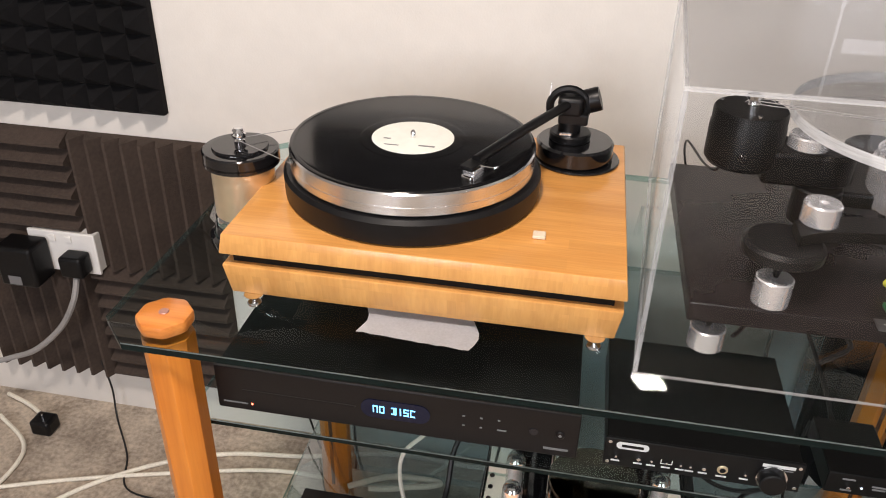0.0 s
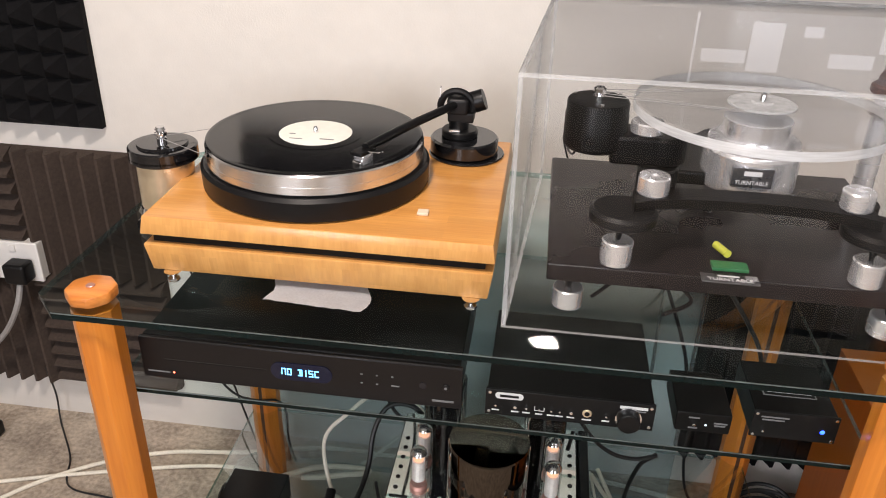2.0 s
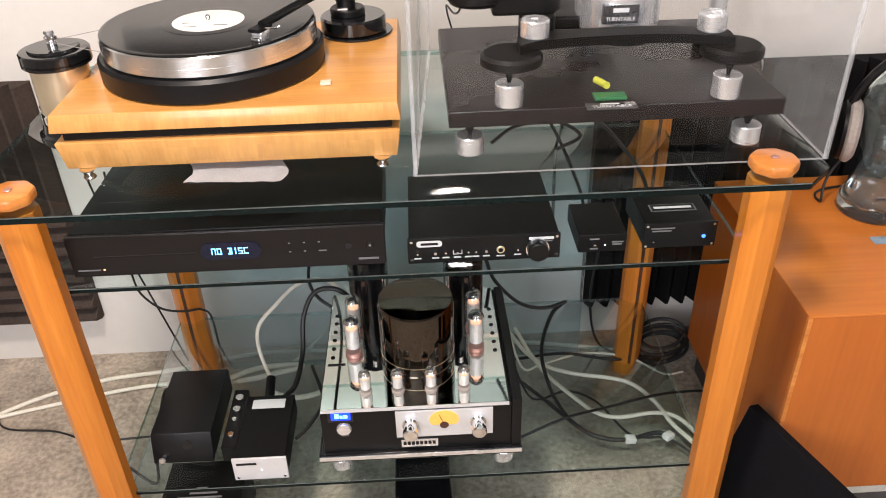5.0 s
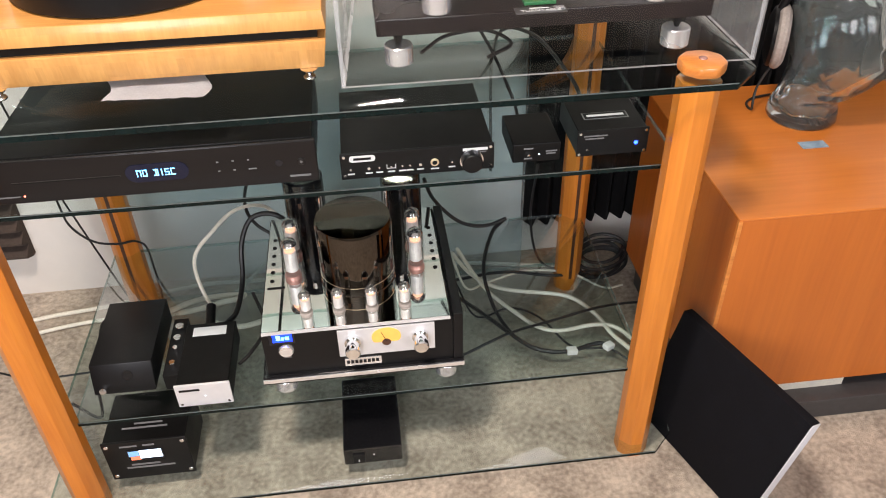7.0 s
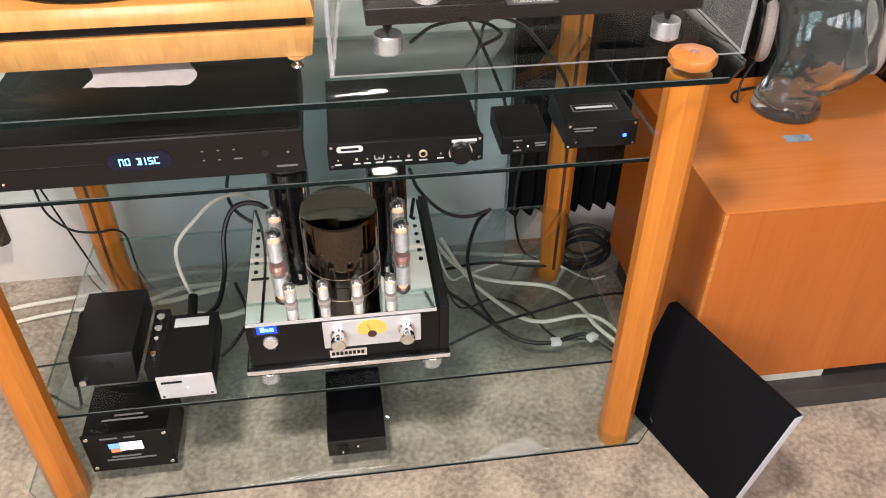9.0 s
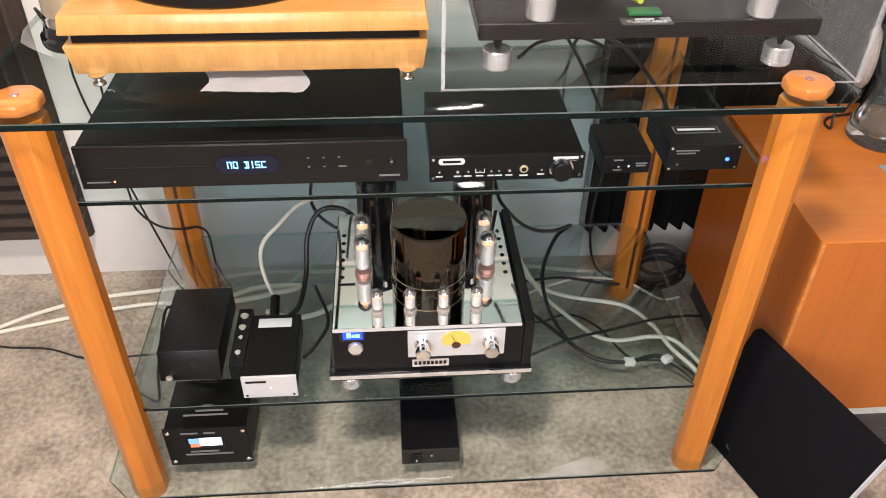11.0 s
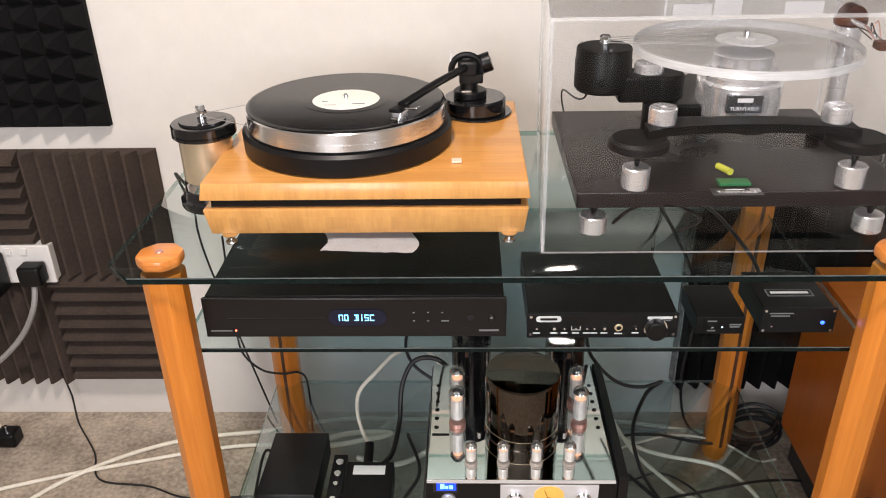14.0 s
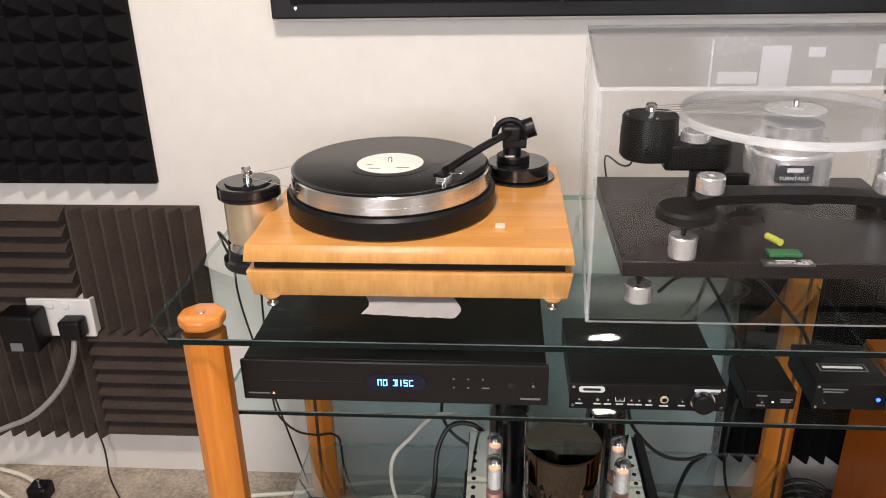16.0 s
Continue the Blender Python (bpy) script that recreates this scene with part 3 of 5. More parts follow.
# ---- wooden turntable ----
TX, TY = 0.239, 0.23
tt = thing("turntable", (0.29, 0.22, GZ), "bamboo two-slab turntable with a black record on its platter", "turntable")
slab = box(0.0475, 0.513, 0.054, 0.43, 0.849, 0.874, 0.002, 2, top_in=0.004)
slab.normal_update()
for f in slab.faces:
    f.material_index = 0 if f.normal.z > 0.8 else 1
part("top_slab", slab, (M_BAMBOO, M_BAMBOO_END), tt, "upper bamboo plinth slab with sloped edges")
# black filler box gives the open gap between the slabs its shade
part("gap_shade", box(0.06, 0.5, 0.066, 0.42, 0.8345, 0.8495), M_BLACK_METAL, tt, "black filler for the shade between the slabs")
low = box(0.05, 0.511, 0.054, 0.43, 0.7945, 0.835, 0.002, 2, bottom_in=0.006)
part("bottom_slab", low, M_BAMBOO_END, tt, "lower bamboo slab tapering downwards")
part("underside_disc", disc_cyl(0.075, 0.788, 0.795, 0.29, 0.15), M_CHERRY_CAP, tt)
for x, y in ((0.083, 0.06), (0.484, 0.06), (0.083, 0.4), (0.484, 0.4)):
    foot = part("foot", lathe([(0, 0.7835), (0.002, 0.7835), (0.0035, 0.787), (0.0115, 0.7947), (0, 0.7947)], (x, y, 0), 20), M_CHROME, tt, "chrome cone foot")
    part("foot_cup", disc_cyl(0.0085, GZ + 0.0004, 0.7842, x, y, 0.001, 20), M_CHROME, foot)
part("bearing_ring", lathe([(0, 0.8742), (0.155, 0.8742), (0.161, 0.877), (0.162, 0.903), (0.158, 0.908), (0, 0.908)], (TX, TY, 0), 72), M_BLACK, tt, "black sub-platter ring")
part("platter", lathe([(0, 0.9085), (0.1505, 0.9085), (0.1535, 0.911), (0.1535, 0.9205), (0.1527, 0.921), (0.1535, 0.9215), (0.1535, 0.9355), (0.1515, 0.9375), (0, 0.9375)], (TX, TY, 0), 96), M_PLATTER, tt, "brushed aluminium platter with a fine groove")
rec = thing("record", (TX, TY, 0.9375), "black twelve-inch vinyl record with a cream label", "record")
grooves = [(0, 0.9378), (0.1505, 0.9378), (0.152, 0.9388), (0.151, 0.9399), (0.1465, 0.9397)]
for k, r in enumerate(np.arange(0.1445, 0.061, -0.0042)):
    grooves += [(r, 0.93975 if k % 2 else 0.9395)]
grooves += [(0.0535, 0.9398), (0, 0.9398)]
part("disc", lathe(grooves, (TX, TY, 0), 96), M_VINYL, rec, angle=60)
lab = part("label", disc_cyl(0.0515, 0.93985, 0.9403, TX, TY, 0.0001, 48), M_LABEL, rec, "cream paper label")
for a, b, c, d in ((0.012, 0.032, -0.026, -0.0225), (-0.035, -0.026, -0.012, -0.009), (-0.03, -0.012, -0.03, -0.0275)):
    part("print_bar", box(TX + a, TX + b, TY + c, TY + d, 0.9402, 0.9405), M_PRINT_GREY, lab)
part("spindle", lathe([(0, 0.9365), (0.0036, 0.9365), (0.0036, 0.9465), (0.002, 0.9495), (0, 0.9495)], (TX, TY, 0), 16), M_CHROME, tt)

# tonearm of the wooden turntable
AX, AY = 0.442, 0.362
arm = part("tonearm", disc_cyl(0.059, 0.8742, 0.878, AX, AY, 0.0015, 48), M_BLACK_GLOSS, tt, "black tonearm on a round base")
part("arm_base", disc_cyl(0.053, 0.878, 0.903, AX - 0.004, AY, 0.003, 48), M_BLACK_GLOSS, arm)
part("arm_collar", disc_cyl(0.028, 0.903, 0.915, AX - 0.012, AY, 0.002, 32), M_BLACK, arm)
part("arm_pillar", join(disc_cyl(0.0155, 0.915, 0.95, AX - 0.014, AY, 0.001, 24), box(AX - 0.03, AX + 0.01, AY - 0.016, AY + 0.014, 0.928, 0.944, 0.003)), M_BLACK, arm)
part("arm_lift_bar", box(AX - 0.026, AX - 0.01, AY - 0.022, AY - 0.017, 0.9155, 0.918), M_ALU, arm)
hoop = [(AX - 0.018 + 0.025 * math.cos(a), AY, 0.948 + 0.025 * math.sin(a)) for a in np.linspace(-0.4, math.pi + 0.5, 14)]
part("bearing_yoke", tube(hoop, 0.0055, 8, 3), M_BLACK, arm, "curved black bearing yoke")
part("bearing_block", box(AX - 0.032, AX + 0.002, AY - 0.017, AY + 0.017, 0.938, 0.966, 0.006, 3), M_BLACK, arm)
part("counterweight", lathe([(0, -0.014), (0.016, -0.014), (0.0165, -0.011), (0.0165, 0.011), (0.016, 0.014), (0, 0.014)], (AX + 0.01, AY + 0.012, 0.955), 28, Matrix.Rotation(radians(70), 4, "Y")), M_BLACK, arm)
PIV, TIP = Vector((AX - 0.016, AY - 0.005, 0.955)), Vector((0.331, 0.142, 0.957))
part("arm_tube", tube([PIV, PIV.lerp(TIP, 0.5) + Vector((0, 0, 0.002)), TIP], 0.0062, 12), M_BLACK, arm, "straight black arm tube")
way = (TIP - PIV).normalized()
turn = Matrix.Rotation(math.atan2(way.y, way.x), 4, "Z")


def turned(bm, where, m):
    bmesh.ops.transform(bm, matrix=Matrix.Translation(where) @ m, verts=bm.verts[:])
    return bm


part("headshell", turned(box(-0.012, 0.022, -0.009, 0.009, -0.003, 0.002, 0.0015), TIP + Vector((0, 0, -0.002)), turn), M_BLACK, arm)
cart = part("cartridge", turned(box(-0.006, 0.016, -0.008, 0.008, -0.017, -0.0035, 0.002), TIP + Vector((0, 0, -0.002)), turn), M_ALU, arm, "silver grey cartridge")
part("stylus_guard", turned(box(0.014, 0.021, -0.007, 0.007, -0.0185, -0.010, 0.002), TIP + Vector((0, 0, -0.002)), turn), M_CHROME, cart)
part("cartridge_badge", turned(box(-0.008, -0.001, -0.009, 0.0, -0.012, -0.004, 0.001), TIP + Vector((0.002, -0.003, -0.002)), turn), M_COPPER, cart)
part("finger_lift", tube([TIP + Vector((0.004, -0.008, -0.002)), TIP + Vector((0.02, -0.016, 0.0)), TIP + Vector((0.027, -0.02, 0.004))], 0.0012, 6), M_CHROME, arm)
part("bias_weight_wire", tube([(AX - 0.043, AY, 0.98), (AX - 0.044, AY - 0.002, 0.955), (AX - 0.042, AY, 0.935)], 0.0006, 5), M_ALU, arm)
tagged(part("bubble_level", box(0.402, 0.417, 0.124, 0.138, 0.8744, 0.8784, 0.001), M_LEVEL), "small pale square level on the bamboo plinth", "level")

# motor pod beside the turntable
MX, MY = 0.019, 0.205
motor = thing("turntable_motor", (MX, MY, GZ), "nickel motor pod with a black lid, on the glass", "motor")
part("base", lathe([(0, GZ + 0.0004), (0.05, GZ + 0.0004), (0.052, GZ + 0.004), (0.052, 0.794), (0.047, 0.797), (0.044, 0.81), (0, 0.81)], (MX, MY, 0)), M_BLACK_GLOSS, motor, "black base ring")
part("collar", lathe([(0, 0.81), (0.042, 0.81), (0.042, 0.823), (0.04, 0.825), (0, 0.825)], (MX, MY, 0)), M_CHROME, motor)
part("barrel", disc_cyl(0.0405, 0.825, 0.895, MX, MY, 0.001, 48), M_BRASS_GOLD, motor, "polished nickel barrel")
part("lid", lathe([(0, 0.895), (0.047, 0.895), (0.049, 0.897), (0.049, 0.903), (0.046, 0.904), (0.046, 0.906), (0.049, 0.9), (0.049, 0.914), (0.047, 0.916), (0.036, 0.9165), (0.0355, 0.92), (0, 0.92)], (MX, MY, 0), 48), M_BLACK_GLOSS, motor, "stepped glossy black lid")
part("pulley", lathe([(0, 0.92), (0.007, 0.92), (0.007, 0.925), (0.0045, 0.927), (0.009, 0.93), (0.009, 0.933), (0.0055, 0.935), (0.008, 0.938), (0.006, 0.942), (0, 0.943)], (MX, MY, 0), 24), M_CHROME, motor)
dist = Vector((TX - MX, TY - MY, 0))
across = Vector((-dist.y, dist.x, 0)).normalized()
for s in (-1, 1):
    part("drive_thread", tube([Vector((MX, MY, 0.9265)) + s * 0.0045 * across, Vector((TX, TY, 0.919)) + s * 0.157 * across], 0.0005, 5), M_GREY_CABLE, motor)
tagged(part("motor_lead", tube([(MX - 0.045, MY + 0.02, 0.788), (MX - 0.08, MY + 0.08, 0.785), (-0.1, 0.36, 0.765), (-0.14, 0.5, 0.66), (-0.154, 0.56, 0.602), (-0.154, 0.56, 0.545), (-0.14, 0.56, 0.453), (-0.1, 0.57, 0.25), (-0.05, 0.58, 0.012)], 0.0025, 6), M_BLACK_CABLE), "thin black lead hanging behind the rack", "cable")
sleeve = bmesh.new()
gx, gy = 14, 8
vs = [[sleeve.verts.new((0.216 + 0.132 * i / gx + 0.008 * math.sin(j * 0.7), 0.03 + 0.09 * j / gy - 0.01 * (i / gx), GZ + 0.002 + 0.004 * abs(noise.noise((i * 0.4, j * 0.5, 3.1)))+ (0.002 * j / gy))) for i in range(gx + 1)] for j in range(gy + 1)]
for j in range(gy):
    for i in range(gx):
        sleeve.faces.new((vs[j][i], vs[j][i + 1], vs[j + 1][i + 1], vs[j + 1][i]))
bmesh.ops.solidify(sleeve, geom=sleeve.faces[:], thickness=0.001)
tagged(part("plastic_sleeve", sleeve, M_PAPER, angle=60), "crumpled white plastic sleeve under the turntable", "plastic sleeve")


# ---- record player under the acrylic cover ----
PX, PY = 0.832, 0.222
deck = thing("skeletal_turntable", (0.8, 0.25, GZ), "skeletal black turntable with a clear acrylic platter", "turntable")
part("plinth", box(0.577, 1.037, 0.064, 0.428, 0.829, 0.853, 0.002), M_PLINTH2, deck, "black-brown lacquered plinth board")
for x, y in ((0.607, 0.092), (1.0, 0.09), (0.61, 0.4), (1.0, 0.4)):
    foot = part("foot", lathe([(0, GZ + 0.0004), (0.0185, GZ + 0.0004), (0.02, GZ + 0.002), (0.02, 0.8055), (0.0185, 0.807), (0, 0.807)], (x, y, 0), 32), M_ALU, deck, "brushed aluminium foot")
    part("foot_cone", lathe([(0, 0.807), (0.003, 0.807), (0.011, 0.8292), (0, 0.8292)], (x, y, 0), 20), M_BLACK, foot)
for x, y in ((0.66, 0.082), (0.957, 0.082), (0.83, 0.375)):
    pillar = part("support_pillar", disc_cyl(0.0195, 0.8533, 0.885, x, y, 0.0015, 36), M_ALU, deck, "aluminium support pillar")
    part("spike", lathe([(0, 0.885), (0.0025, 0.885), (0.007, 0.904), (0, 0.904)], (x, y, 0), 12), M_BLACK, pillar)
    part("weight_disc", lathe([(0, 0.9035), (0.036, 0.9035), (0.042, 0.907), (0.042, 0.917), (0.037, 0.921), (0, 0.921)], (x + (0.004 if x < 0.9 else 0.006), y + 0.016, 0), 44), M_BLACK, deck, "round black weight under the chassis arm")
# curved chassis arm between the two front pillars
arc = [(0.674, 0.1), (0.7, 0.114), (0.755, 0.124), (0.815, 0.127), (0.875, 0.124), (0.93, 0.113), (0.96, 0.1)]
path = spline([(x, y, 0) for x, y in arc], 6)
outline = [(v.x, v.y - 0.016) for v in path] + [(v.x, v.y + 0.02) for v in reversed(path)]
part("chassis_arm", prism(outline, 0.9215, 0.934), M_BLACK_METAL, deck, "curved black chassis arm", angle=40)
part("chassis_spine", box(PX - 0.118, PX - 0.02, 0.2, 0.36, 0.915, 0.934, 0.004), M_BLACK_METAL, deck)
part("chassis_pad", disc_cyl(0.05, 0.903, 0.9165, PX + 0.005, 0.2, 0.003), M_BLACK, deck)
for x, y in ((0.698, 0.12), (0.938, 0.119)):
    cap = part("chassis_cap", lathe([(0, 0.934), (0.0185, 0.934), (0.0195, 0.9355), (0.0195, 0.956), (0.018, 0.958), (0.005, 0.958), (0.0035, 0.955), (0, 0.955)], (x, y, 0), 36), M_ALU, deck, "aluminium cap with a small centre hole")
hub = part("bearing_housing", lathe([(0, 0.917), (0.0595, 0.917), (0.0615, 0.919), (0.0615, 0.966), (0.0595, 0.969), (0.057, 0.969), (0.057, 0.972), (0.0585, 0.973), (0.0585, 0.978), (0.056, 0.98), (0.043, 0.981), (0.043, 1.0055), (0, 1.0055)], (PX, PY, 0), 64), M_ALU, deck, "large machined aluminium bearing")
part("hub_cap", disc_cyl(0.042, 1.0056, 1.0068, PX, PY, 0.0004, 48), M_SILVER, hub)
plate_y = PY - 0.0616
part("name_plate", box(PX - 0.034, PX + 0.016, plate_y - 0.0015, plate_y + 0.007, 0.934, 0.96, 0.0005), M_NAME_PLATE, hub, "grey name plate with white lettering")
writing("plate_lettering", "TURNTABLE", 0.0075, (PX - 0.009, plate_y - 0.0018, 0.9405), hub, M_PRINT)
part("plate_bar", bar(PX - 0.02, PX + 0.002, 0.95, 0.956, plate_y - 0.0015), M_PRINT, hub)
rim = lathe([(0, 1.007), (0.158, 1.007), (0.160, 1.009), (0.160, 1.021), (0.158, 1.023), (0, 1.023)], (PX, PY, 0), 96)
rim.normal_update()
for f in rim.faces:
    f.material_index = (0 if f.normal.z > 0 else 2) if abs(f.normal.z) > 0.7 else 1
part("platter", rim, (M_PLATTER_CLEAR, M_PLATTER_RIM, M_ACRYLIC_IN), deck, "thick clear acrylic platter with a frosted rim")
part("clamp", lathe([(0, 1.0232), (0.041, 1.0232), (0.0425, 1.024), (0.0425, 1.0262), (0.041, 1.027), (0.014, 1.027), (0.012, 1.029), (0, 1.029)], (PX, PY, 0), 48), M_PUCK, deck, "satin clear disc round the spindle")
part("spindle", lathe([(0, 1.021), (0.0045, 1.021), (0.0045, 1.036), (0.003, 1.039), (0, 1.039)], (PX, PY, 0), 16), M_CHROME, deck)
# motor pod and its arm
QX, QY = 0.626, 0.212
pod = part("motor_pod", lathe([(0, 0.957), (0.038, 0.957), (0.0415, 0.962), (0.0415, 1.002), (0.0405, 1.004), (0.0405, 1.018), (0.039, 1.0205), (0, 1.0205)], (QX, QY, 0), 48), M_BLACK_METAL, deck, "black motor pod")
part("pod_arm", join(box(QX + 0.02, QX + 0.09, QY - 0.03, QY + 0.028, 0.943, 0.982, 0.005, 3), disc_cyl(0.031, 0.9432, 0.9818, QX + 0.09, QY - 0.001, 0.004, 32)), M_BLACK_METAL, pod)
part("pod_column", disc_cyl(0.026, 0.9, 0.9435, QX + 0.085, QY - 0.02, 0.002), M_BLACK, pod)
part("pod_cap", disc_cyl(0.022, 0.982, 0.998, QX + 0.066, QY - 0.006, 0.002), M_ALU, pod, "aluminium cap")
part("pulley", lathe([(0, 1.0205), (0.0085, 1.0205), (0.0085, 1.026), (0.006, 1.028), (0.0085, 1.031), (0.0085, 1.035), (0.006, 1.037), (0, 1.037)], (QX, QY, 0), 24), M_CHROME, pod)
for a in (0.6, 2.7, 4.8):
    part("pod_screw", disc_cyl(0.0028, 1.0205, 1.0235, QX + 0.034 * math.cos(a), QY + 0.034 * math.sin(a), 0.0005, 12), M_CHROME, pod)
part("pod_button", facing_cyl(0.005, 0.003, QX - 0.008, QY - 0.0435, 0.978), M_BLACK_GLOSS, pod)
part("pod_wire", tube([(QX - 0.022, QY - 0.01, 0.958), (QX - 0.026, QY - 0.005, 0.945), (QX - 0.03, QY + 0.06, 0.925), (QX - 0.035, 0.4, 0.9), (0.6, 0.46, 0.85), (0.62, 0.48, 0.79)], 0.0016, 6), M_BLACK_CABLE, pod)
for s in (-1, 1):
    for dz in (0.0, 0.0035):
        part("drive_belt", tube([(QX, QY + s * 0.007, 1.0275 + dz), (PX - 0.03, PY + s * 0.045, 1.0265 + dz * 0.4)], 0.0006, 5), M_GREY_CABLE, pod)
# tonearm at the far side of the platter
arm2 = part("tonearm", disc_cyl(0.03, 0.8533, 0.875, 1.006, 0.285, 0.002), M_BLACK, deck, "tonearm with a walnut block and a silver column")
part("arm_column", lathe([(0, 0.875), (0.014, 0.875), (0.014, 1.0), (0.019, 1.002), (0.019, 1.03), (0, 1.03)], (1.006, 0.285, 0), 28), M_ALU, arm2)
part("arm_head", disc_cyl(0.024, 1.03, 1.044, 1.006, 0.285, 0.003), M_WALNUT, arm2, "dark walnut disc")
part("arm_tube", tube([(1.0, 0.285, 1.04), (0.992, 0.2, 1.043), (0.984, 0.14, 1.04)], 0.0035, 8), M_ALU, arm2)
part("headshell", box(0.974, 0.992, 0.118, 0.14, 1.031, 1.042, 0.002), M_WALNUT, arm2)
for k in range(4):
    part("lead_wire", tube([(0.976 + 0.004 * k, 0.148, 1.04), (0.962 + 0.008 * k, 0.162, 1.053 + 0.003 * k), (0.985, 0.172, 1.044)], 0.0008, 5, 5), M_COPPER if k % 2 else M_BLACK_CABLE, arm2)
part("counterweight", lathe([(0, -0.014), (0.017, -0.014), (0.017, 0.014), (0, 0.014)], (1.028, 0.33, 1.035), 24, Matrix.Rotation(radians(90), 4, "X")), M_WALNUT, arm2)
part("counter_rod", tube([(1.01, 0.29, 1.036), (1.035, 0.35, 1.035)], 0.002, 8), M_CHROME, arm2)
part("arm_rest_hook", tube([(1.03, 0.235, 0.8535), (1.03, 0.235, 0.872), (1.032, 0.21, 0.874), (1.036, 0.165, 0.872), (1.037, 0.16, 0.858)], 0.0022, 8, 4), M_CHROME, deck, "bent chrome hook")
level = thing("spirit_level", (0.798, 0.1, 0.8535), "small green spirit level with a yellow vial on the plinth", "spirit level")
part("level_body", box(0.778, 0.822, 0.08, 0.1, 0.8535, 0.8585, 0.001), M_GREEN, level)
part("vial", tube([(0.789, 0.132, 0.864), (0.799, 0.105, 0.8655)], 0.0052, 12), M_YELLOW, level, "yellow glass vial")
badge = thing("badge", (0.79, 0.055, 0.8535), "grey metal badge with white lettering on the plinth", "badge")
part("badge_plate", box(0.762, 0.83, 0.05, 0.071, 0.8534, 0.8552, 0.0004), M_NAME_PLATE, badge)
writing("badge_lettering", "TURNTABLE", 0.0098, (0.796, 0.057, 0.8554), badge, M_PRINT, (0, 0, 0))
part("badge_bar", box(0.782, 0.808, 0.064, 0.0675, 0.8551, 0.8554), M_PRINT, badge)
part("badge_corner", box(0.815, 0.829, 0.059, 0.070, 0.8551, 0.8554), M_ALU, badge)

# ---- acrylic dust cover ----
CX0, CX1, CY0, CY1, CZ0, CZ1, TH = 0.534, 1.09, 0.02, 0.525, GZ + 0.001, 1.097, 0.005
cover = thing("dust_cover", (0.81, 0.27, GZ), "clear acrylic dust cover over the skeletal turntable", "dust cover")


def pane(name, x0, x1, y0, y1, z0, z1):
    bm = box(x0, x1, y0, y1, z0, z1)
    for v in bm.verts:
        if v.co.x < 0.8:
            v.co.x += 0.034 * (v.co.y - CY0) / (CY1 - CY0) - 0.008
    bm.normal_update()
    thin = min((x1 - x0, 0), (y1 - y0, 1), (z1 - z0, 2))[1]
    for f in bm.faces:
        outward = (f.calc_center_median() - Vector((0.5 * (CX0 + CX1), 0.5 * (CY0 + CY1), 0.9)))[thin] * f.normal[thin] > 0
        f.material_index = (0 if outward else 2) if abs(f.normal[thin]) > 0.5 else 1
    ob = part(name, bm, (M_ACRYLIC_SIDE if thin == 0 else M_ACRYLIC, M_ACRYLIC_EDGE, M_ACRYLIC_IN), cover)
    ob.visible_shadow = False
    return ob


pane("front_pane", CX0, CX1, CY0, CY0 + TH, CZ0, CZ1)
pane("back_pane", CX0, CX1, CY1 - TH, CY1, CZ0, CZ1)
pane("side_pane", CX0, CX0 + TH, CY0 + TH, CY1 - TH, CZ0, CZ1)
pane("side_pane", CX1 - TH, CX1, CY0 + TH, CY1 - TH, CZ0, CZ1)
pane("top_pane", CX0, CX1, CY0, CY1, CZ1 + 0.0002, CZ1 + TH)

# ---- compact disc player ----
S2, S3, S4 = 0.6284, 0.2124, 0.0344
cd = thing("cd_player", (0.257, 0.17, S2), "charcoal compact disc player with a lit blue display", "cd player")
part("casing", box(0.037, 0.477, 0.036, 0.268, S2 + 0.009, 0.705, 0.0015), M_BLACK_METAL, cd, "black steel casing")
face = part("front_panel", box(0.033, 0.481, 0.029, 0.037, S2 + 0.0085, 0.7035, 0.002), M_CD_FACE, cd, "anodised charcoal front panel")
FY = 0.029
for x in (0.07, 0.444):
    for y in (0.07, 0.24):
        part("foot", disc_cyl(0.016, S2, S2 + 0.0095, x, y, 0.001, 24), M_BLACK, cd)
part("panel_top_edge", box(0.0335, 0.4805, FY + 0.0002, FY + 0.0022, 0.7034, 0.7041, 0.0003), M_CD_LIP, face, "bright polished top edge")
part("disc_slot", box(0.068, 0.212, FY - 0.0008, FY + 0.0005, 0.6685, 0.6705), M_BLACK, face)
part("slot_lip", box(0.068, 0.212, FY - 0.0008, FY + 0.0003, 0.6705, 0.671), M_CD_LIP, face)
oval = ngon(0.0142, 24, 0, 0)
oval = [(x + (0.0285 if x > 0 else -0.0285), y) for x, y in oval]
disp = prism([(0.262 + x, y) for x, y in oval], 0.0, 0.0012)
bmesh.ops.transform(disp, matrix=Matrix.Translation((0, FY, 0.6715)) @ Matrix.Rotation(radians(90), 4, "X"), verts=disp.verts[:])
screen = part("display", disp, M_VFD, cd, "oval black display lit with blue letters")
STROKES = {"N": "lru", "O": "lrud", "D": "jrud", "I": "j", "S": "udmab", "C": "lud"}


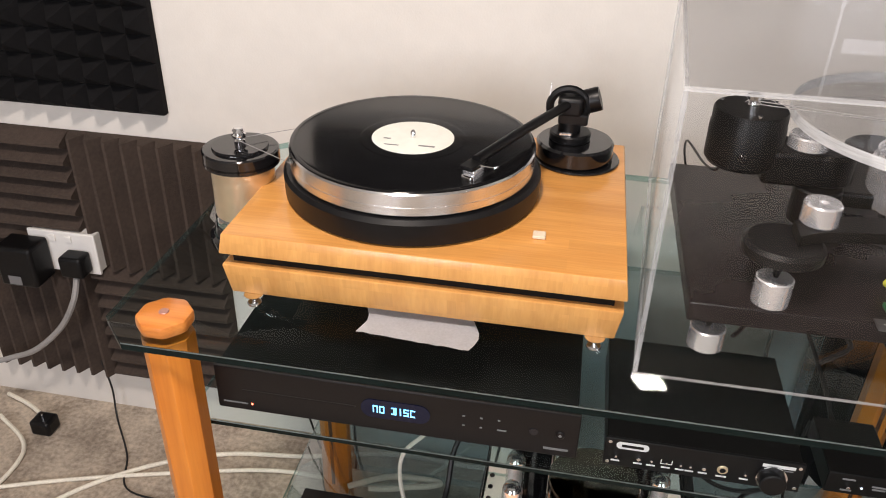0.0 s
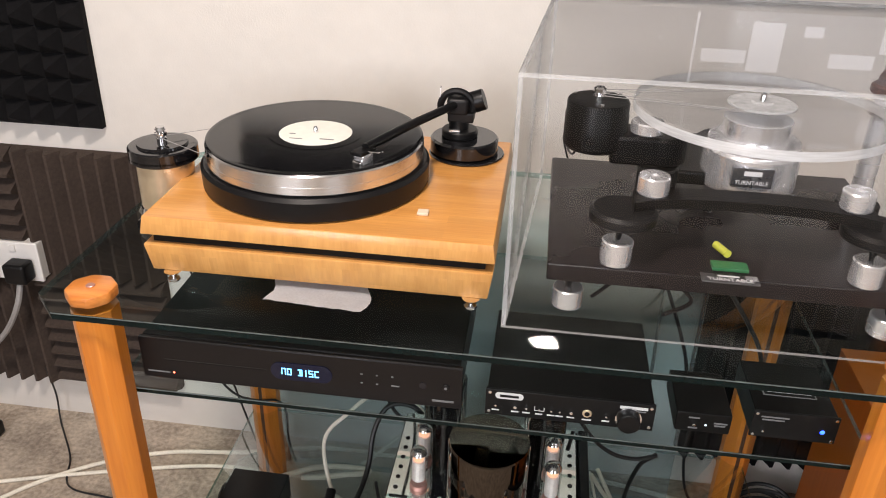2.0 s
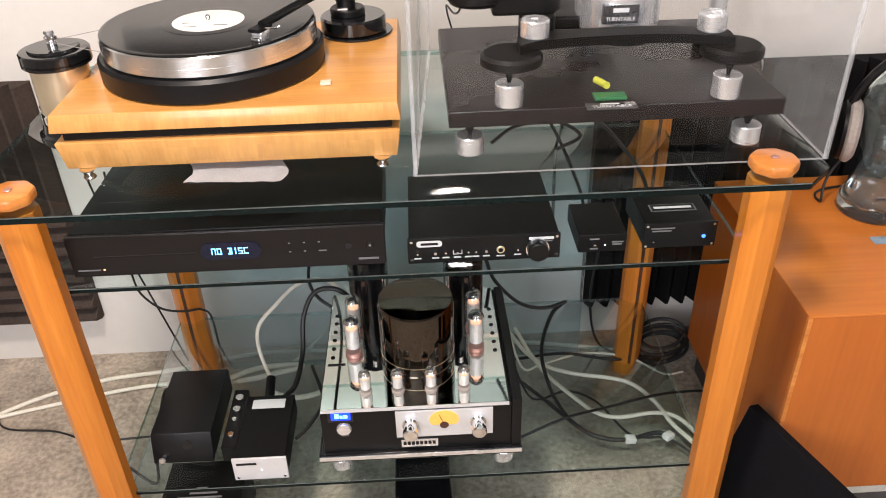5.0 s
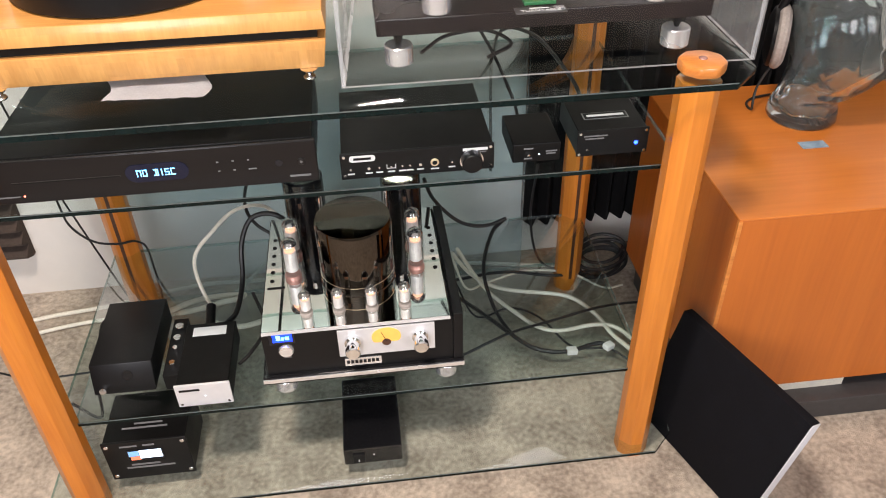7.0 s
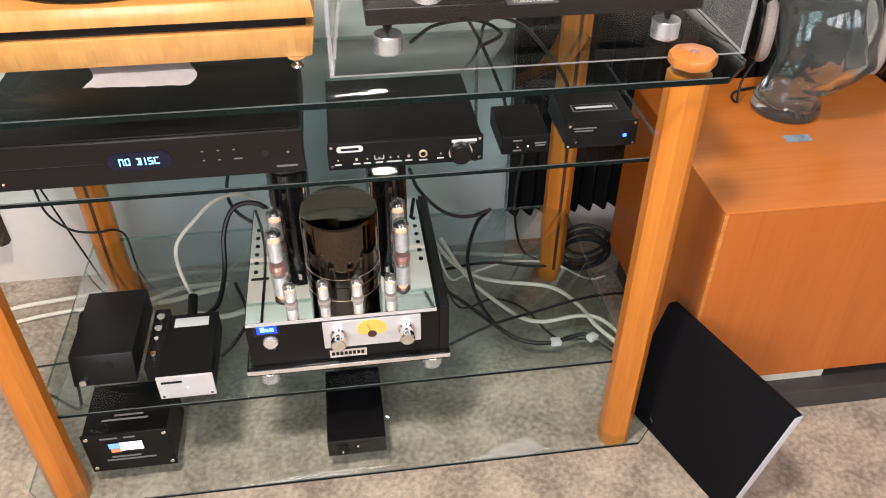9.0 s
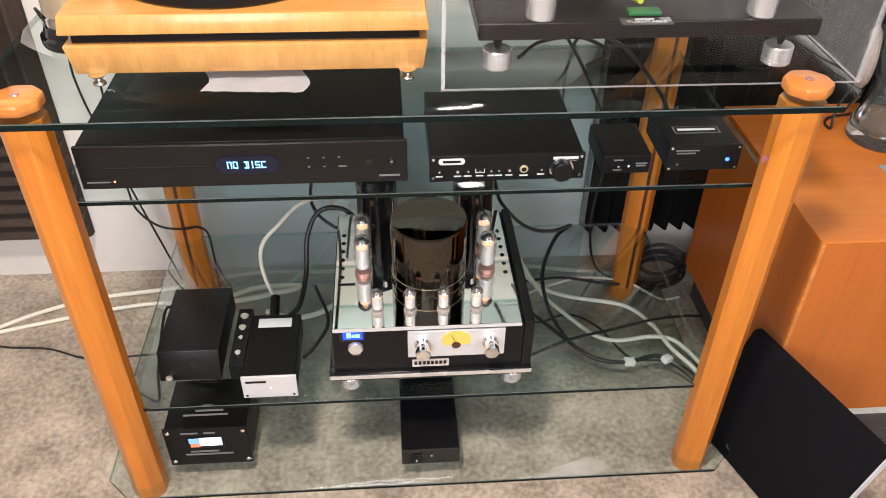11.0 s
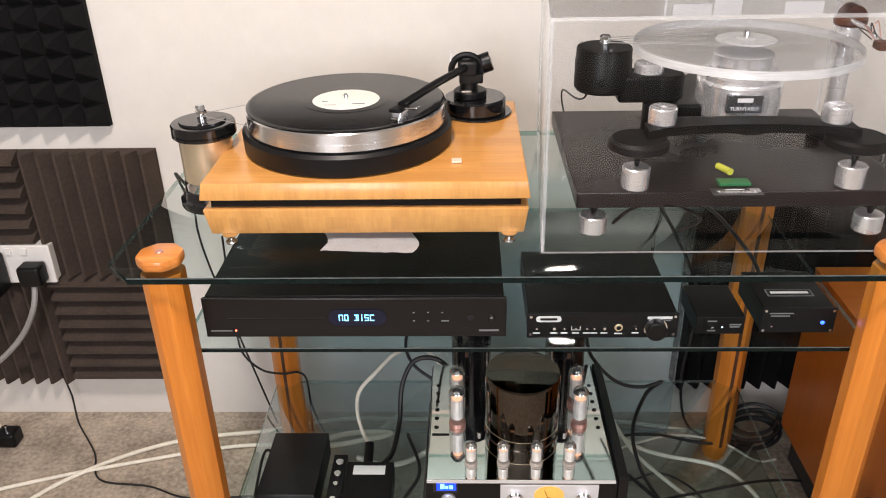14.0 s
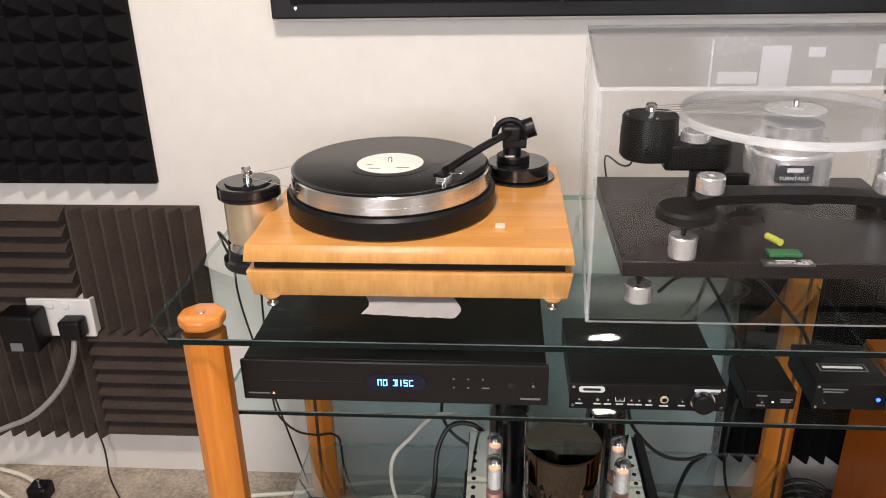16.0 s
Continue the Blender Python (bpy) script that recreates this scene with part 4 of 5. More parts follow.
def stroke_letter(ch, x, z, w, h, y, t=0.0013):
    """A letter of a segment display, drawn with the strokes that it lights."""
    boxes = {"l": (x, x + t, z, z + h), "r": (x + w - t, x + w, z, z + h), "u": (x, x + w, z + h - t, z + h), "d": (x, x + w, z, z + t),
             "m": (x, x + w, z + h / 2 - t / 2, z + h / 2 + t / 2), "a": (x, x + t, z + h / 2, z + h), "b": (x + w - t, x + w, z, z + h / 2),
             "j": (x + w * 0.38, x + w * 0.38 + t * 1.15, z, z + h)}
    return join(*[bar(a, b, c, d, y - 0.00004 * k) for k, (a, b, c, d) in enumerate(boxes[key] for key in STROKES[ch])])


for ch, x in (("N", 0.2345), ("O", 0.2425), ("D", 0.2575), ("I", 0.2655), ("S", 0.2725), ("C", 0.2805)):
    part("display_letter", stroke_letter(ch, x, 0.6665, 0.0062, 0.0105, FY - 0.0014), M_CYAN, screen)
for i in range(3):
    for j in range(2):
        part("button", box(0.3435 + 0.021 * i, 0.3465 + 0.021 * i + (0.008 if i == 2 and j == 0 else 0), FY - 0.0012, FY + 0.0003, 0.6645 + 0.0145 * j, 0.666 + 0.0145 * j), M_PRINT_GREY, face)
part("sensor", facing_cyl(0.0055, 0.0008, 0.428, FY + 0.0002, 0.6705), M_DISPLAY, face)
part("power_button", facing_cyl(0.0055, 0.0022, 0.459, FY + 0.0002, 0.671), M_CD_FACE, face)
part("power_mark", facing_cyl(0.002, 0.0006, 0.459, FY - 0.0018, 0.671), M_PRINT_GREY, face)
part("maker_bar", bar(0.441, 0.47, 0.6468, 0.6498, FY), M_PRINT_GREY, face)
part("model_bar", bar(0.041, 0.073, 0.6475, 0.6495, FY), M_PRINT_GREY, face)
part("standby_light", facing_cyl(0.0014, 0.0008, 0.0785, FY + 0.0002, 0.6487), M_RED_LED, face, "small red light")

# ---- preamplifier ----
pre = thing("headphone_amplifier", (0.62, 0.13, S2), "small black amplifier with a row of switches and a knob", "amplifier")
part("casing", box(0.514, 0.732, 0.041, 0.235, S2 + 0.002, 0.6705, 0.001), M_BLACK_METAL, pre, "black steel casing")
pf = part("front_panel", box(0.512, 0.734, 0.036, 0.0405, S2 + 0.0012, 0.672, 0.001), M_BLACK, pre)
PFY = 0.036
for x in (0.5175, 0.7285):
    for z in (0.6355, 0.6665):
        part("panel_screw", facing_cyl(0.0024, 0.0012, x, PFY + 0.0002, z), M_CHROME, pf)
ring = prism([(0.5435 + x * 1.0, y) for x, y in [(a + (0.0135 if a > 0 else -0.0135), b) for a, b in ngon(0.0052, 20, 0, 0)]], 0, 0.0007)
bmesh.ops.transform(ring, matrix=Matrix.Translation((0, PFY, 0.663)) @ Matrix.Rotation(radians(90), 4, "X"), verts=ring.verts[:])
part("maker_badge", ring, M_PRINT, pf, "white outlined oval badge")
part("badge_bar", bar(0.531, 0.556, 0.6612, 0.6648, PFY - 0.0006), M_BLACK, pf)
part("model_bar", bar(0.688, 0.724, 0.6625, 0.6668, PFY), M_PRINT, pf)
part("model_bar", bar(0.69, 0.722, 0.659, 0.6605, PFY), M_PRINT_GREY, pf)
for k, x in enumerate((0.526, 0.552, 0.567, 0.584, 0.6, 0.611, 0.626, 0.672)):
    part("toggle", facing_cyl(0.0016 + 0.0008 * (k in (1, 6)), 0.005, x, PFY + 0.0002, 0.648, 0.0005, 12), M_CHROME, pf)
    part("caption_bar", bar(x - 0.005, x + 0.005, 0.6375, 0.6395, PFY), M_PRINT, pf)
part("jack", facing_cyl(0.0062, 0.002, 0.647, PFY + 0.0002, 0.648), M_BRASS_GOLD, pf, "headphone jack ring")
part("jack_hole", facing_cyl(0.0035, 0.0004, 0.647, PFY - 0.0018, 0.648), M_BLACK, pf)
part("caption_bar", bar(0.641, 0.653, 0.6365, 0.6385, PFY), M_PRINT, pf)
part("dip_bracket", join(bar(0.5775, 0.5785, 0.644, 0.65, PFY), bar(0.5775, 0.591, 0.6435, 0.6442, PFY), bar(0.59, 0.591, 0.644, 0.65, PFY)), M_PRINT, pf)
knob = part("volume_knob", lathe([(0, 0), (0.0165, 0), (0.0165, 0.002), (0.015, 0.003), (0.015, 0.014), (0.0135, 0.0155), (0, 0.0155)], (0.7005, PFY, 0.648), 40, Matrix.Rotation(radians(90), 4, "X")), M_BLACK, pf, "round black volume knob")
part("knob_ring", lathe([(0.0152, 0.002), (0.0172, 0.002), (0.0172, 0.0035), (0.0152, 0.0035)], (0.7005, PFY, 0.648), 40, Matrix.Rotation(radians(90), 4, "X")), M_CHROME, knob)

# ---- two small boxes beside it ----
dac = thing("small_switch_box", (0.8, 0.09, S2), "tiny black box with a toggle switch", "electronics box")
part("casing", box(0.763, 0.834, 0.045, 0.138, S2 + 0.001, 0.6605, 0.002), M_BLACK_METAL, dac)
part("toggle", facing_cyl(0.0022, 0.006, 0.786, 0.0452, 0.6435), M_CHROME, dac)
part("indicator", facing_cyl(0.0014, 0.001, 0.802, 0.0452, 0.642), M_LCD, dac)
for a, b, z in ((0.779, 0.793, 0.6515), (0.78, 0.792, 0.635), (0.812, 0.829, 0.6455), (0.813, 0.827, 0.6415)):
    part("caption_bar", bar(a, b, z, z + 0.0022, 0.045), M_PRINT_GREY, dac)
phono = thing("phono_stage", (0.91, 0.1, S2), "black phono stage with a blue light and a silver label", "phono stage")
part("casing", box(0.862, 0.966, 0.0535, 0.165, S2 + 0.001, 0.669, 0.001), M_BLACK_METAL, phono)
ph = part("front_panel", box(0.86, 0.968, 0.05, 0.0535, S2 + 0.0005, 0.671, 0.0008), M_BLACK, phono)
for x in (0.8645, 0.9635):
    for z in (0.6325, 0.6665):
        part("panel_screw", facing_cyl(0.0022, 0.0012, x, 0.0502, z), M_CHROME, ph)
part("power_light", facing_cyl(0.003, 0.0014, 0.9495, 0.0502, 0.6465), M_BLUE_LED, ph, "bright blue light")
part("toggle", facing_cyl(0.0016, 0.006, 0.8745, 0.0502, 0.642), M_CHROME, ph)
part("caption_bar", bar(0.87, 0.905, 0.6615, 0.6635, 0.05), M_PRINT_GREY, ph)
part("caption_bar", bar(0.872, 0.9, 0.657, 0.659, 0.05), M_PRINT_GREY, ph)
part("top_label", box(0.879, 0.948, 0.088, 0.108, 0.669, 0.6695), M_PRINT_GREY, phono, "silver framed label on the lid")
part("label_field", box(0.881, 0.946, 0.0895, 0.1065, 0.6694, 0.6698), M_BLACK, phono)
part("label_bar", box(0.885, 0.942, 0.095, 0.101, 0.6697, 0.67), M_PRINT, phono)


# ---- valve amplifier ----
amp = thing("valve_amplifier", (0.515, 0.18, S3), "valve amplifier with a mirror-steel deck and dark chrome cans", "amplifier")
AT = 0.362
for x, y in ((0.377, 0.042), (0.657, 0.042), (0.377, 0.31), (0.657, 0.31)):
    part("foot", lathe([(0, S3), (0.017, S3), (0.0185, S3 + 0.002), (0.0185, 0.236), (0.0165, 0.2385), (0.011, 0.2385), (0.011, 0.246), (0, 0.246)], (x, y, 0), 32), M_ALU, amp, "aluminium foot")
part("base_plate", box(0.343, 0.687, 0.014, 0.345, 0.246, 0.262, 0.003), M_BLACK_GLOSS, amp, "glossy black base plate")
part("base_trim", box(0.344, 0.686, 0.0115, 0.0138, 0.2525, 0.2605, 0.0006), M_ALU, amp, "thin metal trim along the base")
part("body", box(0.353, 0.668, 0.0225, 0.338, 0.262, AT - 0.004, 0.001), M_BLACK, amp)
part("deck_plate", box(0.355, 0.6635, 0.0205, 0.338, AT - 0.0037, AT, 0.0006), M_STEEL_PLATE, amp, "mirror-polished steel deck")
part("side_rail", box(0.6685, 0.685, 0.02, 0.338, 0.262, AT + 0.003, 0.002), M_BLACK, amp, "black side rail")
part("deck_edge_trim", box(0.355, 0.6635, 0.0185, 0.0203, AT - 0.006, AT - 0.0005), M_SILVER, amp, "pale metal front edge")
AF = 0.0225
plate = part("control_plate", box(0.476, 0.637, AF - 0.004, AF - 0.0004, 0.293, 0.352, 0.001), M_SILVER, amp, "silver control plate")
dial = prism([(0.556 + x * 1.25, max(y, -0.011)) for x, y in ngon(0.0195, 28, 0, 0)], 0, 0.0015)
bmesh.ops.transform(dial, matrix=Matrix.Translation((0, AF - 0.004, 0.331)) @ Matrix.Rotation(radians(90), 4, "X"), verts=dial.verts[:])
meter = part("meter", dial, M_METER, plate, "lit yellow level meter")
part("meter_notch", facing_cyl(0.0075, 0.0008, 0.556, AF - 0.0055, 0.3195), M_WALNUT, meter)
part("meter_needle", tube([(0.556, AF - 0.0064, 0.322), (0.548, AF - 0.0064, 0.343)], 0.0005, 5), M_BLACK, meter)
for x in (0.5, 0.612):
    part("knob", lathe([(0, 0), (0.0135, 0), (0.0135, 0.006), (0.0105, 0.008), (0.0105, 0.02), (0.0125, 0.022), (0.0125, 0.03), (0.0105, 0.032), (0, 0.032)], (x, AF - 0.004, 0.327), 32, Matrix.Rotation(radians(90), 4, "X")), M_CHROME, plate, "chrome knob")
part("amp_display", box(0.365, 0.407, AF - 0.0022, AF - 0.0003, 0.334, 0.359), M_DISPLAY, amp)
part("display_glow", box(0.371, 0.403, AF - 0.003, AF - 0.002, 0.3385, 0.3555), M_BLUE, amp, "glowing blue display")
part("display_digits", join(bar(0.377, 0.384, 0.343, 0.353, AF - 0.003), bar(0.3855, 0.39, 0.343, 0.349, AF - 0.003), bar(0.3915, 0.398, 0.343, 0.35, AF - 0.003)), M_CYAN, amp)
part("power_button", lathe([(0, 0), (0.0125, 0), (0.0125, 0.003), (0.011, 0.006), (0, 0.0065)], (0.39, AF - 0.0002, 0.318), 32, Matrix.Rotation(radians(90), 4, "X")), M_ALU, amp, "round silver power button")
part("button_caption", bar(0.384, 0.397, 0.2995, 0.3015, AF), M_PRINT_GREY, amp)
npl = part("maker_plate", box(0.483, 0.545, AF - 0.002, AF - 0.0002, 0.268, 0.285, 0.0004), M_ALU, amp, "small silver plate")
for k in range(8):
    part("plate_bar", bar(0.4865 + 0.007 * k, 0.4915 + 0.007 * k, 0.2735, 0.2805, AF - 0.002), M_BLACK, npl)
part("deck_caption", bar(0.358, 0.367, 0.3555, 0.3575, AF - 0.002), M_PRINT, amp)
# cans
part("transformer_can", lathe([(0, AT + 0.0002), (0.0655, AT + 0.0002), (0.0655, AT + 0.005), (0.064, AT + 0.007), (0.064, 0.484), (0.062, 0.489), (0.0585, 0.49), (0, 0.49)], (0.517, 0.145, 0), 72), M_CHROME_DARK, amp, "large dark chrome transformer can")
part("can_band", lathe([(0.0641, 0.385), (0.0643, 0.385), (0.0643, 0.3858), (0.0641, 0.3858)], (0.517, 0.145, 0), 64), M_BRASS_GOLD, amp, "thin gold line round the can")
for x in (0.43, 0.606):
    part("rear_can", lathe([(0, AT + 0.0002), (0.037, AT + 0.0002), (0.037, 0.487), (0.034, 0.49), (0, 0.49)], (x, 0.288, 0), 40), M_BLACK_GLOSS, amp, "glossy black rear can")
    part("tie_rod", tube([(x + (0.03 if x < 0.5 else -0.03), 0.246, AT), (x + (0.03 if x < 0.5 else -0.03), 0.246, 0.47)], 0.0035, 10), M_CHROME, amp)
for x in (0.443, 0.591):
    part("can_bolt", disc_cyl(0.0045, AT, AT + 0.006, x, 0.13, 0.001, 12), M_CHROME, amp)


def valve(x, y, r, h, big):
    base = part("valve", lathe([(0, AT + 0.0003), (r * 1.02, AT + 0.0003), (r * 1.02, AT + h * 0.07), (r * 0.92, AT + h * 0.1), (0, AT + h * 0.1)], (x, y, 0), 24), M_COPPER if big else M_PAD, amp, "glass power valve" if big else "small glass valve")
    prof = [(r * 0.92, AT + h * 0.1)]
    for a in np.linspace(0.0, 1.0, 5):
        prof.append((r, AT + h * (0.16 + 0.6 * a)))
    for a in np.linspace(0.25, 1.45, 6):
        prof.append((r * math.cos(a), AT + h * 0.78 + r * 1.1 * math.sin(a)))
    prof += [(r * 0.1, AT + h * 0.78 + r * 1.35), (0, AT + h * 0.78 + r * 1.45)]
    part("envelope", lathe(prof, (x, y, 0), 28), M_TUBE_GLASS, base, "clear glass envelope")
    part("anode", lathe([(0, AT + h * 0.22), (r * 0.76, AT + h * 0.2), (r * 0.76, AT + h * 0.66), (0, AT + h * 0.66)], (x, y, 0), 14), M_TUBE_PLATE, base)
    part("heater", disc_cyl(r * 0.62, AT + h * 0.665, AT + h * 0.76, x, y, 0.0008, 16), M_FILAMENT, base, "glowing heater")
    part("getter", lathe([(r * 0.97, AT + h * 0.79 + r * 0.2), (r * 0.7, AT + h * 0.78 + r * 0.72), (r * 0.3, AT + h * 0.78 + r * 0.98), (0, AT + h * 0.78 + r * 1.02)], (x, y, 0), 24), M_GETTER, base, "silvery getter flash")


for x in (0.404, 0.62):
    for y in (0.158, 0.218):
        valve(x, y, 0.0145, 0.088, True)
for x in (0.428, 0.482, 0.537, 0.592):
    valve(x, 0.06, 0.0105, 0.045, False)
for k in range(6):
    for x in (0.367, 0.653):
        part("bias_jack", disc_cyl(0.004, AT + 0.0001, AT + 0.0012, x, 0.15 + 0.024 * k, 0.0003, 12), M_BLACK, amp)
part("deck_slot", box(0.36, 0.39, 0.128, 0.133, AT + 0.0001, AT + 0.0008), M_BLACK, amp)

# ---- boxes on the lower shelves ----
psu = thing("power_supply_box", (0.11, 0.13, S3), "matt black power supply box with a sloping front", "power supply")
bm = bmesh.new()
prof = [(0.05, S3 + 0.014), (0.235, S3 + 0.012), (0.235, 0.276), (0.068, 0.28)]
va = [[bm.verts.new((x, y, z)) for y, z in prof] for x in (0.05, 0.154)]
bm.faces.new(va[0])
bm.faces.new(va[1][::-1])
for k in range(4):
    bm.faces.new((va[0][k], va[1][k], va[1][(k + 1) % 4], va[0][(k + 1) % 4]))
bmesh.ops.recalc_face_normals(bm, faces=bm.faces[:])
bmesh.ops.bevel(bm, geom=bm.edges[:], offset=0.002, segments=2, affect="EDGES", profile=0.5)
part("casing", bm, M_BLACK, psu)
for x in (0.062, 0.143):
    for y in (0.072, 0.198):
        part("foot", disc_cyl(0.006, S3, S3 + 0.016, x, y, 0.001, 16), M_BLACK, psu)
part("front_knob", lathe([(0, 0), (0.006, 0), (0.006, 0.018), (0.004, 0.02), (0, 0.02)], (0.07, 0.058, 0.236), 20, Matrix.Rotation(radians(70), 4, "X")), M_CHROME, psu, "small chrome knob")
part("front_emblem", lathe([(0, 0), (0.009, 0), (0.009, 0.001), (0, 0.001)], (0.111, 0.0605, 0.258), 24, Matrix.Rotation(radians(70), 4, "X")), M_BLACK_GLOSS, psu)
sbx = thing("silver_fronted_box", (0.24, 0.09, S3), "black electronics box with a silver front", "electronics box")
part("casing", box(0.197, 0.285, 0.0205, 0.172, S3 + 0.002, 0.261, 0.002), M_BLACK_METAL, sbx)
sf = part("front_panel", box(0.195, 0.287, 0.016, 0.0203, S3 + 0.0008, 0.263, 0.001), M_SILVER, sbx, "silver front panel")
part("maker_bar", bar(0.202, 0.236, 0.249, 0.2535, 0.016), M_BLACK, sf)
part("power_light", facing_cyl(0.0016, 0.001, 0.243, 0.0162, 0.236), M_LCD, sf)
for x in (0.2015, 0.2805):
    part("panel_screw", facing_cyl(0.0026, 0.0012, x, 0.0162, 0.2195), M_CHROME, sf)
part("top_label", box(0.211, 0.27, 0.138, 0.161, 0.261, 0.2616, 0.0002), M_PRINT, sbx, "pale paper label")
part("connector", tube([(0.232, 0.172, 0.238), (0.232, 0.2, 0.24), (0.231, 0.235, 0.248)], 0.009, 12), M_BLACK, sbx)
blk = thing("terminal_box", (0.18, 0.15, S3), "black box with glassy round parts on top", "electronics box")
part("casing", box(0.167, 0.193, 0.06, 0.205, S3 + 0.001, 0.248, 0.001), M_BLACK, blk)
for y, r in ((0.178, 0.008), (0.148, 0.0075), (0.122, 0.005), (0.085, 0.006)):
    part("terminal", disc_cyl(r, 0.248, 0.256, 0.181, y, 0.001, 20), M_CHROME, blk)
lcd = thing("regulator_with_screen", (0.11, 0.08, S4), "black power regulator box with a lit colour screen", "power supply")
part("casing", box(0.041, 0.185, 0.0245, 0.14, S4 + 0.002, 0.131, 0.0015), M_BLACK_METAL, lcd)
lf = part("front_panel", box(0.039, 0.187, 0.02, 0.0243, S4 + 0.0005, 0.133, 0.001), M_BLACK, lcd)
scr = part("screen", box(0.079, 0.142, 0.0188, 0.0202, 0.083, 0.112, 0.0003), M_DISPLAY, lf, "lit colour screen")
part("screen_field", bar(0.1, 0.139, 0.089, 0.11, 0.0188), M_LCD, scr)
part("screen_field", bar(0.081, 0.099, 0.096, 0.109, 0.0188), M_LCD_BLUE, scr)
part("screen_field", bar(0.083, 0.1, 0.086, 0.0945, 0.0188), M_LCD_RED, scr)
for x in (0.047, 0.179):
    for z in (0.045, 0.124):
        part("panel_screw", facing_cyl(0.004, 0.0015, x, 0.0202, z), M_CHROME, lf)
for a, b, z in ((0.07, 0.1, 0.12), (0.11, 0.13, 0.12), (0.07, 0.155, 0.062), (0.08, 0.13, 0.07)):
    part("caption_bar", bar(a, b, z, z + 0.004, 0.02), M_PRINT_GREY, lf)
for a, b, y in ((0.07, 0.15, 0.052), (0.09, 0.14, 0.062), (0.1, 0.12, 0.074)):
    part("caption_bar", box(a, b, y, y + 0.004, 0.131, 0.1314), M_PRINT_GREY, lcd)
ub = thing("black_supply_brick", (0.51, 0.07, S4), "glossy black power brick on the lowest shelf", "power supply")
part("casing", box(0.46, 0.567, -0.004, 0.172, S4 + 0.0005, 0.077, 0.003), M_BLACK_GLOSS, ub)
part("front_switch", box(0.476, 0.498, -0.0075, -0.0035, 0.042, 0.064, 0.001), M_BLACK, ub)
part("switch_mark", bar(0.486, 0.4885, 0.047, 0.052, -0.0076), M_PRINT, ub)
part("front_light", facing_cyl(0.0015, 0.001, 0.515, -0.0038, 0.058), M_PRINT, ub)

# ---- wooden loudspeaker cabinet beside the rack ----
cab = thing("loudspeaker_cabinet", (1.39, 0.27, 0.0), "cherry veneered loudspeaker cabinet standing on its side", "loudspeaker")
CB = dict(x0=1.142, x1=1.66, y0=0.043, y1=0.50, z0=0.078, z1=0.49)
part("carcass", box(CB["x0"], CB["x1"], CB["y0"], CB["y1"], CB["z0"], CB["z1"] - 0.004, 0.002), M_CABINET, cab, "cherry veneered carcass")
part("top_panel", box(CB["x0"] - 0.001, CB["x1"] + 0.001, CB["y0"] - 0.001, CB["y1"], CB["z1"] - 0.004, CB["z1"], 0.0015), M_CABINET_TOP_LIT, cab, "cherry veneered top, colour lifted for light from above")
part("corner_trim", box(CB["x0"] - 0.0015, CB["x0"] + 0.006, CB["y0"] - 0.0015, CB["y0"] + 0.006, CB["z0"], CB["z1"] - 0.0042, 0.001), M_CHERRY_CAP, cab, "pale solid wood corner")
part("plinth_strip", box(1.2, 1.45, 0.052, 0.45, 0.05, 0.078), M_WHITE_CABLE, cab, "pale strip under the cabinet")
part("plinth", box(1.16, 1.68, 0.016, 0.47, 0.0, 0.05, 0.003), M_PLINTH_GREY, cab, "dark grey plinth")
tagged(part("printed_card", box(1.345, 1.395, 0.238, 0.262, 0.4904, 0.4912), M_CARD), "small glossy blue-grey card on the cabinet", "card")

# glass display head, plain
HX, HY, HZ = 1.398, 0.36, 0.4904
rings = ((0.0, 0.0, 0.0, 0), (0.0, 0.062, 0.062, 0), (0.006, 0.066, 0.066, 0), (0.03, 0.062, 0.064, 0), (0.04, 0.056, 0.058, 0), (0.055, 0.057, 0.06, -0.004),
         (0.075, 0.062, 0.074, -0.012), (0.1, 0.07, 0.088, -0.016), (0.13, 0.076, 0.096, -0.016), (0.16, 0.08, 0.1, -0.013), (0.19, 0.082, 0.102, -0.008),
         (0.22, 0.08, 0.1, -0.002), (0.25, 0.071, 0.09, 0.002), (0.275, 0.053, 0.068, 0.004), (0.29, 0.028, 0.036, 0.005), (0.295, 0.0, 0.0, 0.005))
hb = bmesh.new()
rows = []
for z, a, b, oy in rings:
    if a == 0:
        rows.append([hb.verts.new((HX, HY + oy, HZ + z))])
        continue
    row = []
    for k in range(32):
        t = 2 * math.pi * k / 32
        front = max(0.0, -math.sin(t)) ** 6
        nose = 0.016 * front * math.exp(-((z - 0.135) / 0.022) ** 2) + 0.006 * front * math.exp(-((z - 0.085) / 0.012) ** 2) - 0.006 * max(0.0, -math.sin(t)) ** 2 * math.exp(-((z - 0.165) / 0.014) ** 2)
        row.append(hb.verts.new((HX + a * math.cos(t), HY + oy + (b + nose) * math.sin(t), HZ + z)))
    rows.append(row)
for p, q in zip(rows, rows[1:]):
    for k in range(32):
        j = (k + 1) % 32
        hb.faces.new((p[0], q[j], q[k]) if len(p) == 1 else ((p[k], p[j], q[0]) if len(q) == 1 else (p[k], p[j], q[j], q[k])))
bmesh.ops.recalc_face_normals(hb, faces=hb.faces[:])
for v in hb.verts:
    if v.co.z > HZ + 0.05:
        v.co += 0.008 * noise.noise_vector(v.co * 34.0)
        v.co.x += 0.032 * min(1.0, (v.co.z - HZ - 0.05) / 0.06)
inner = hb.copy()
bmesh.ops.scale(inner, vec=(0.83, 0.83, 0.86), verts=inner.verts[:], space=Matrix.Translation((-HX, -HY, -HZ - 0.14)))
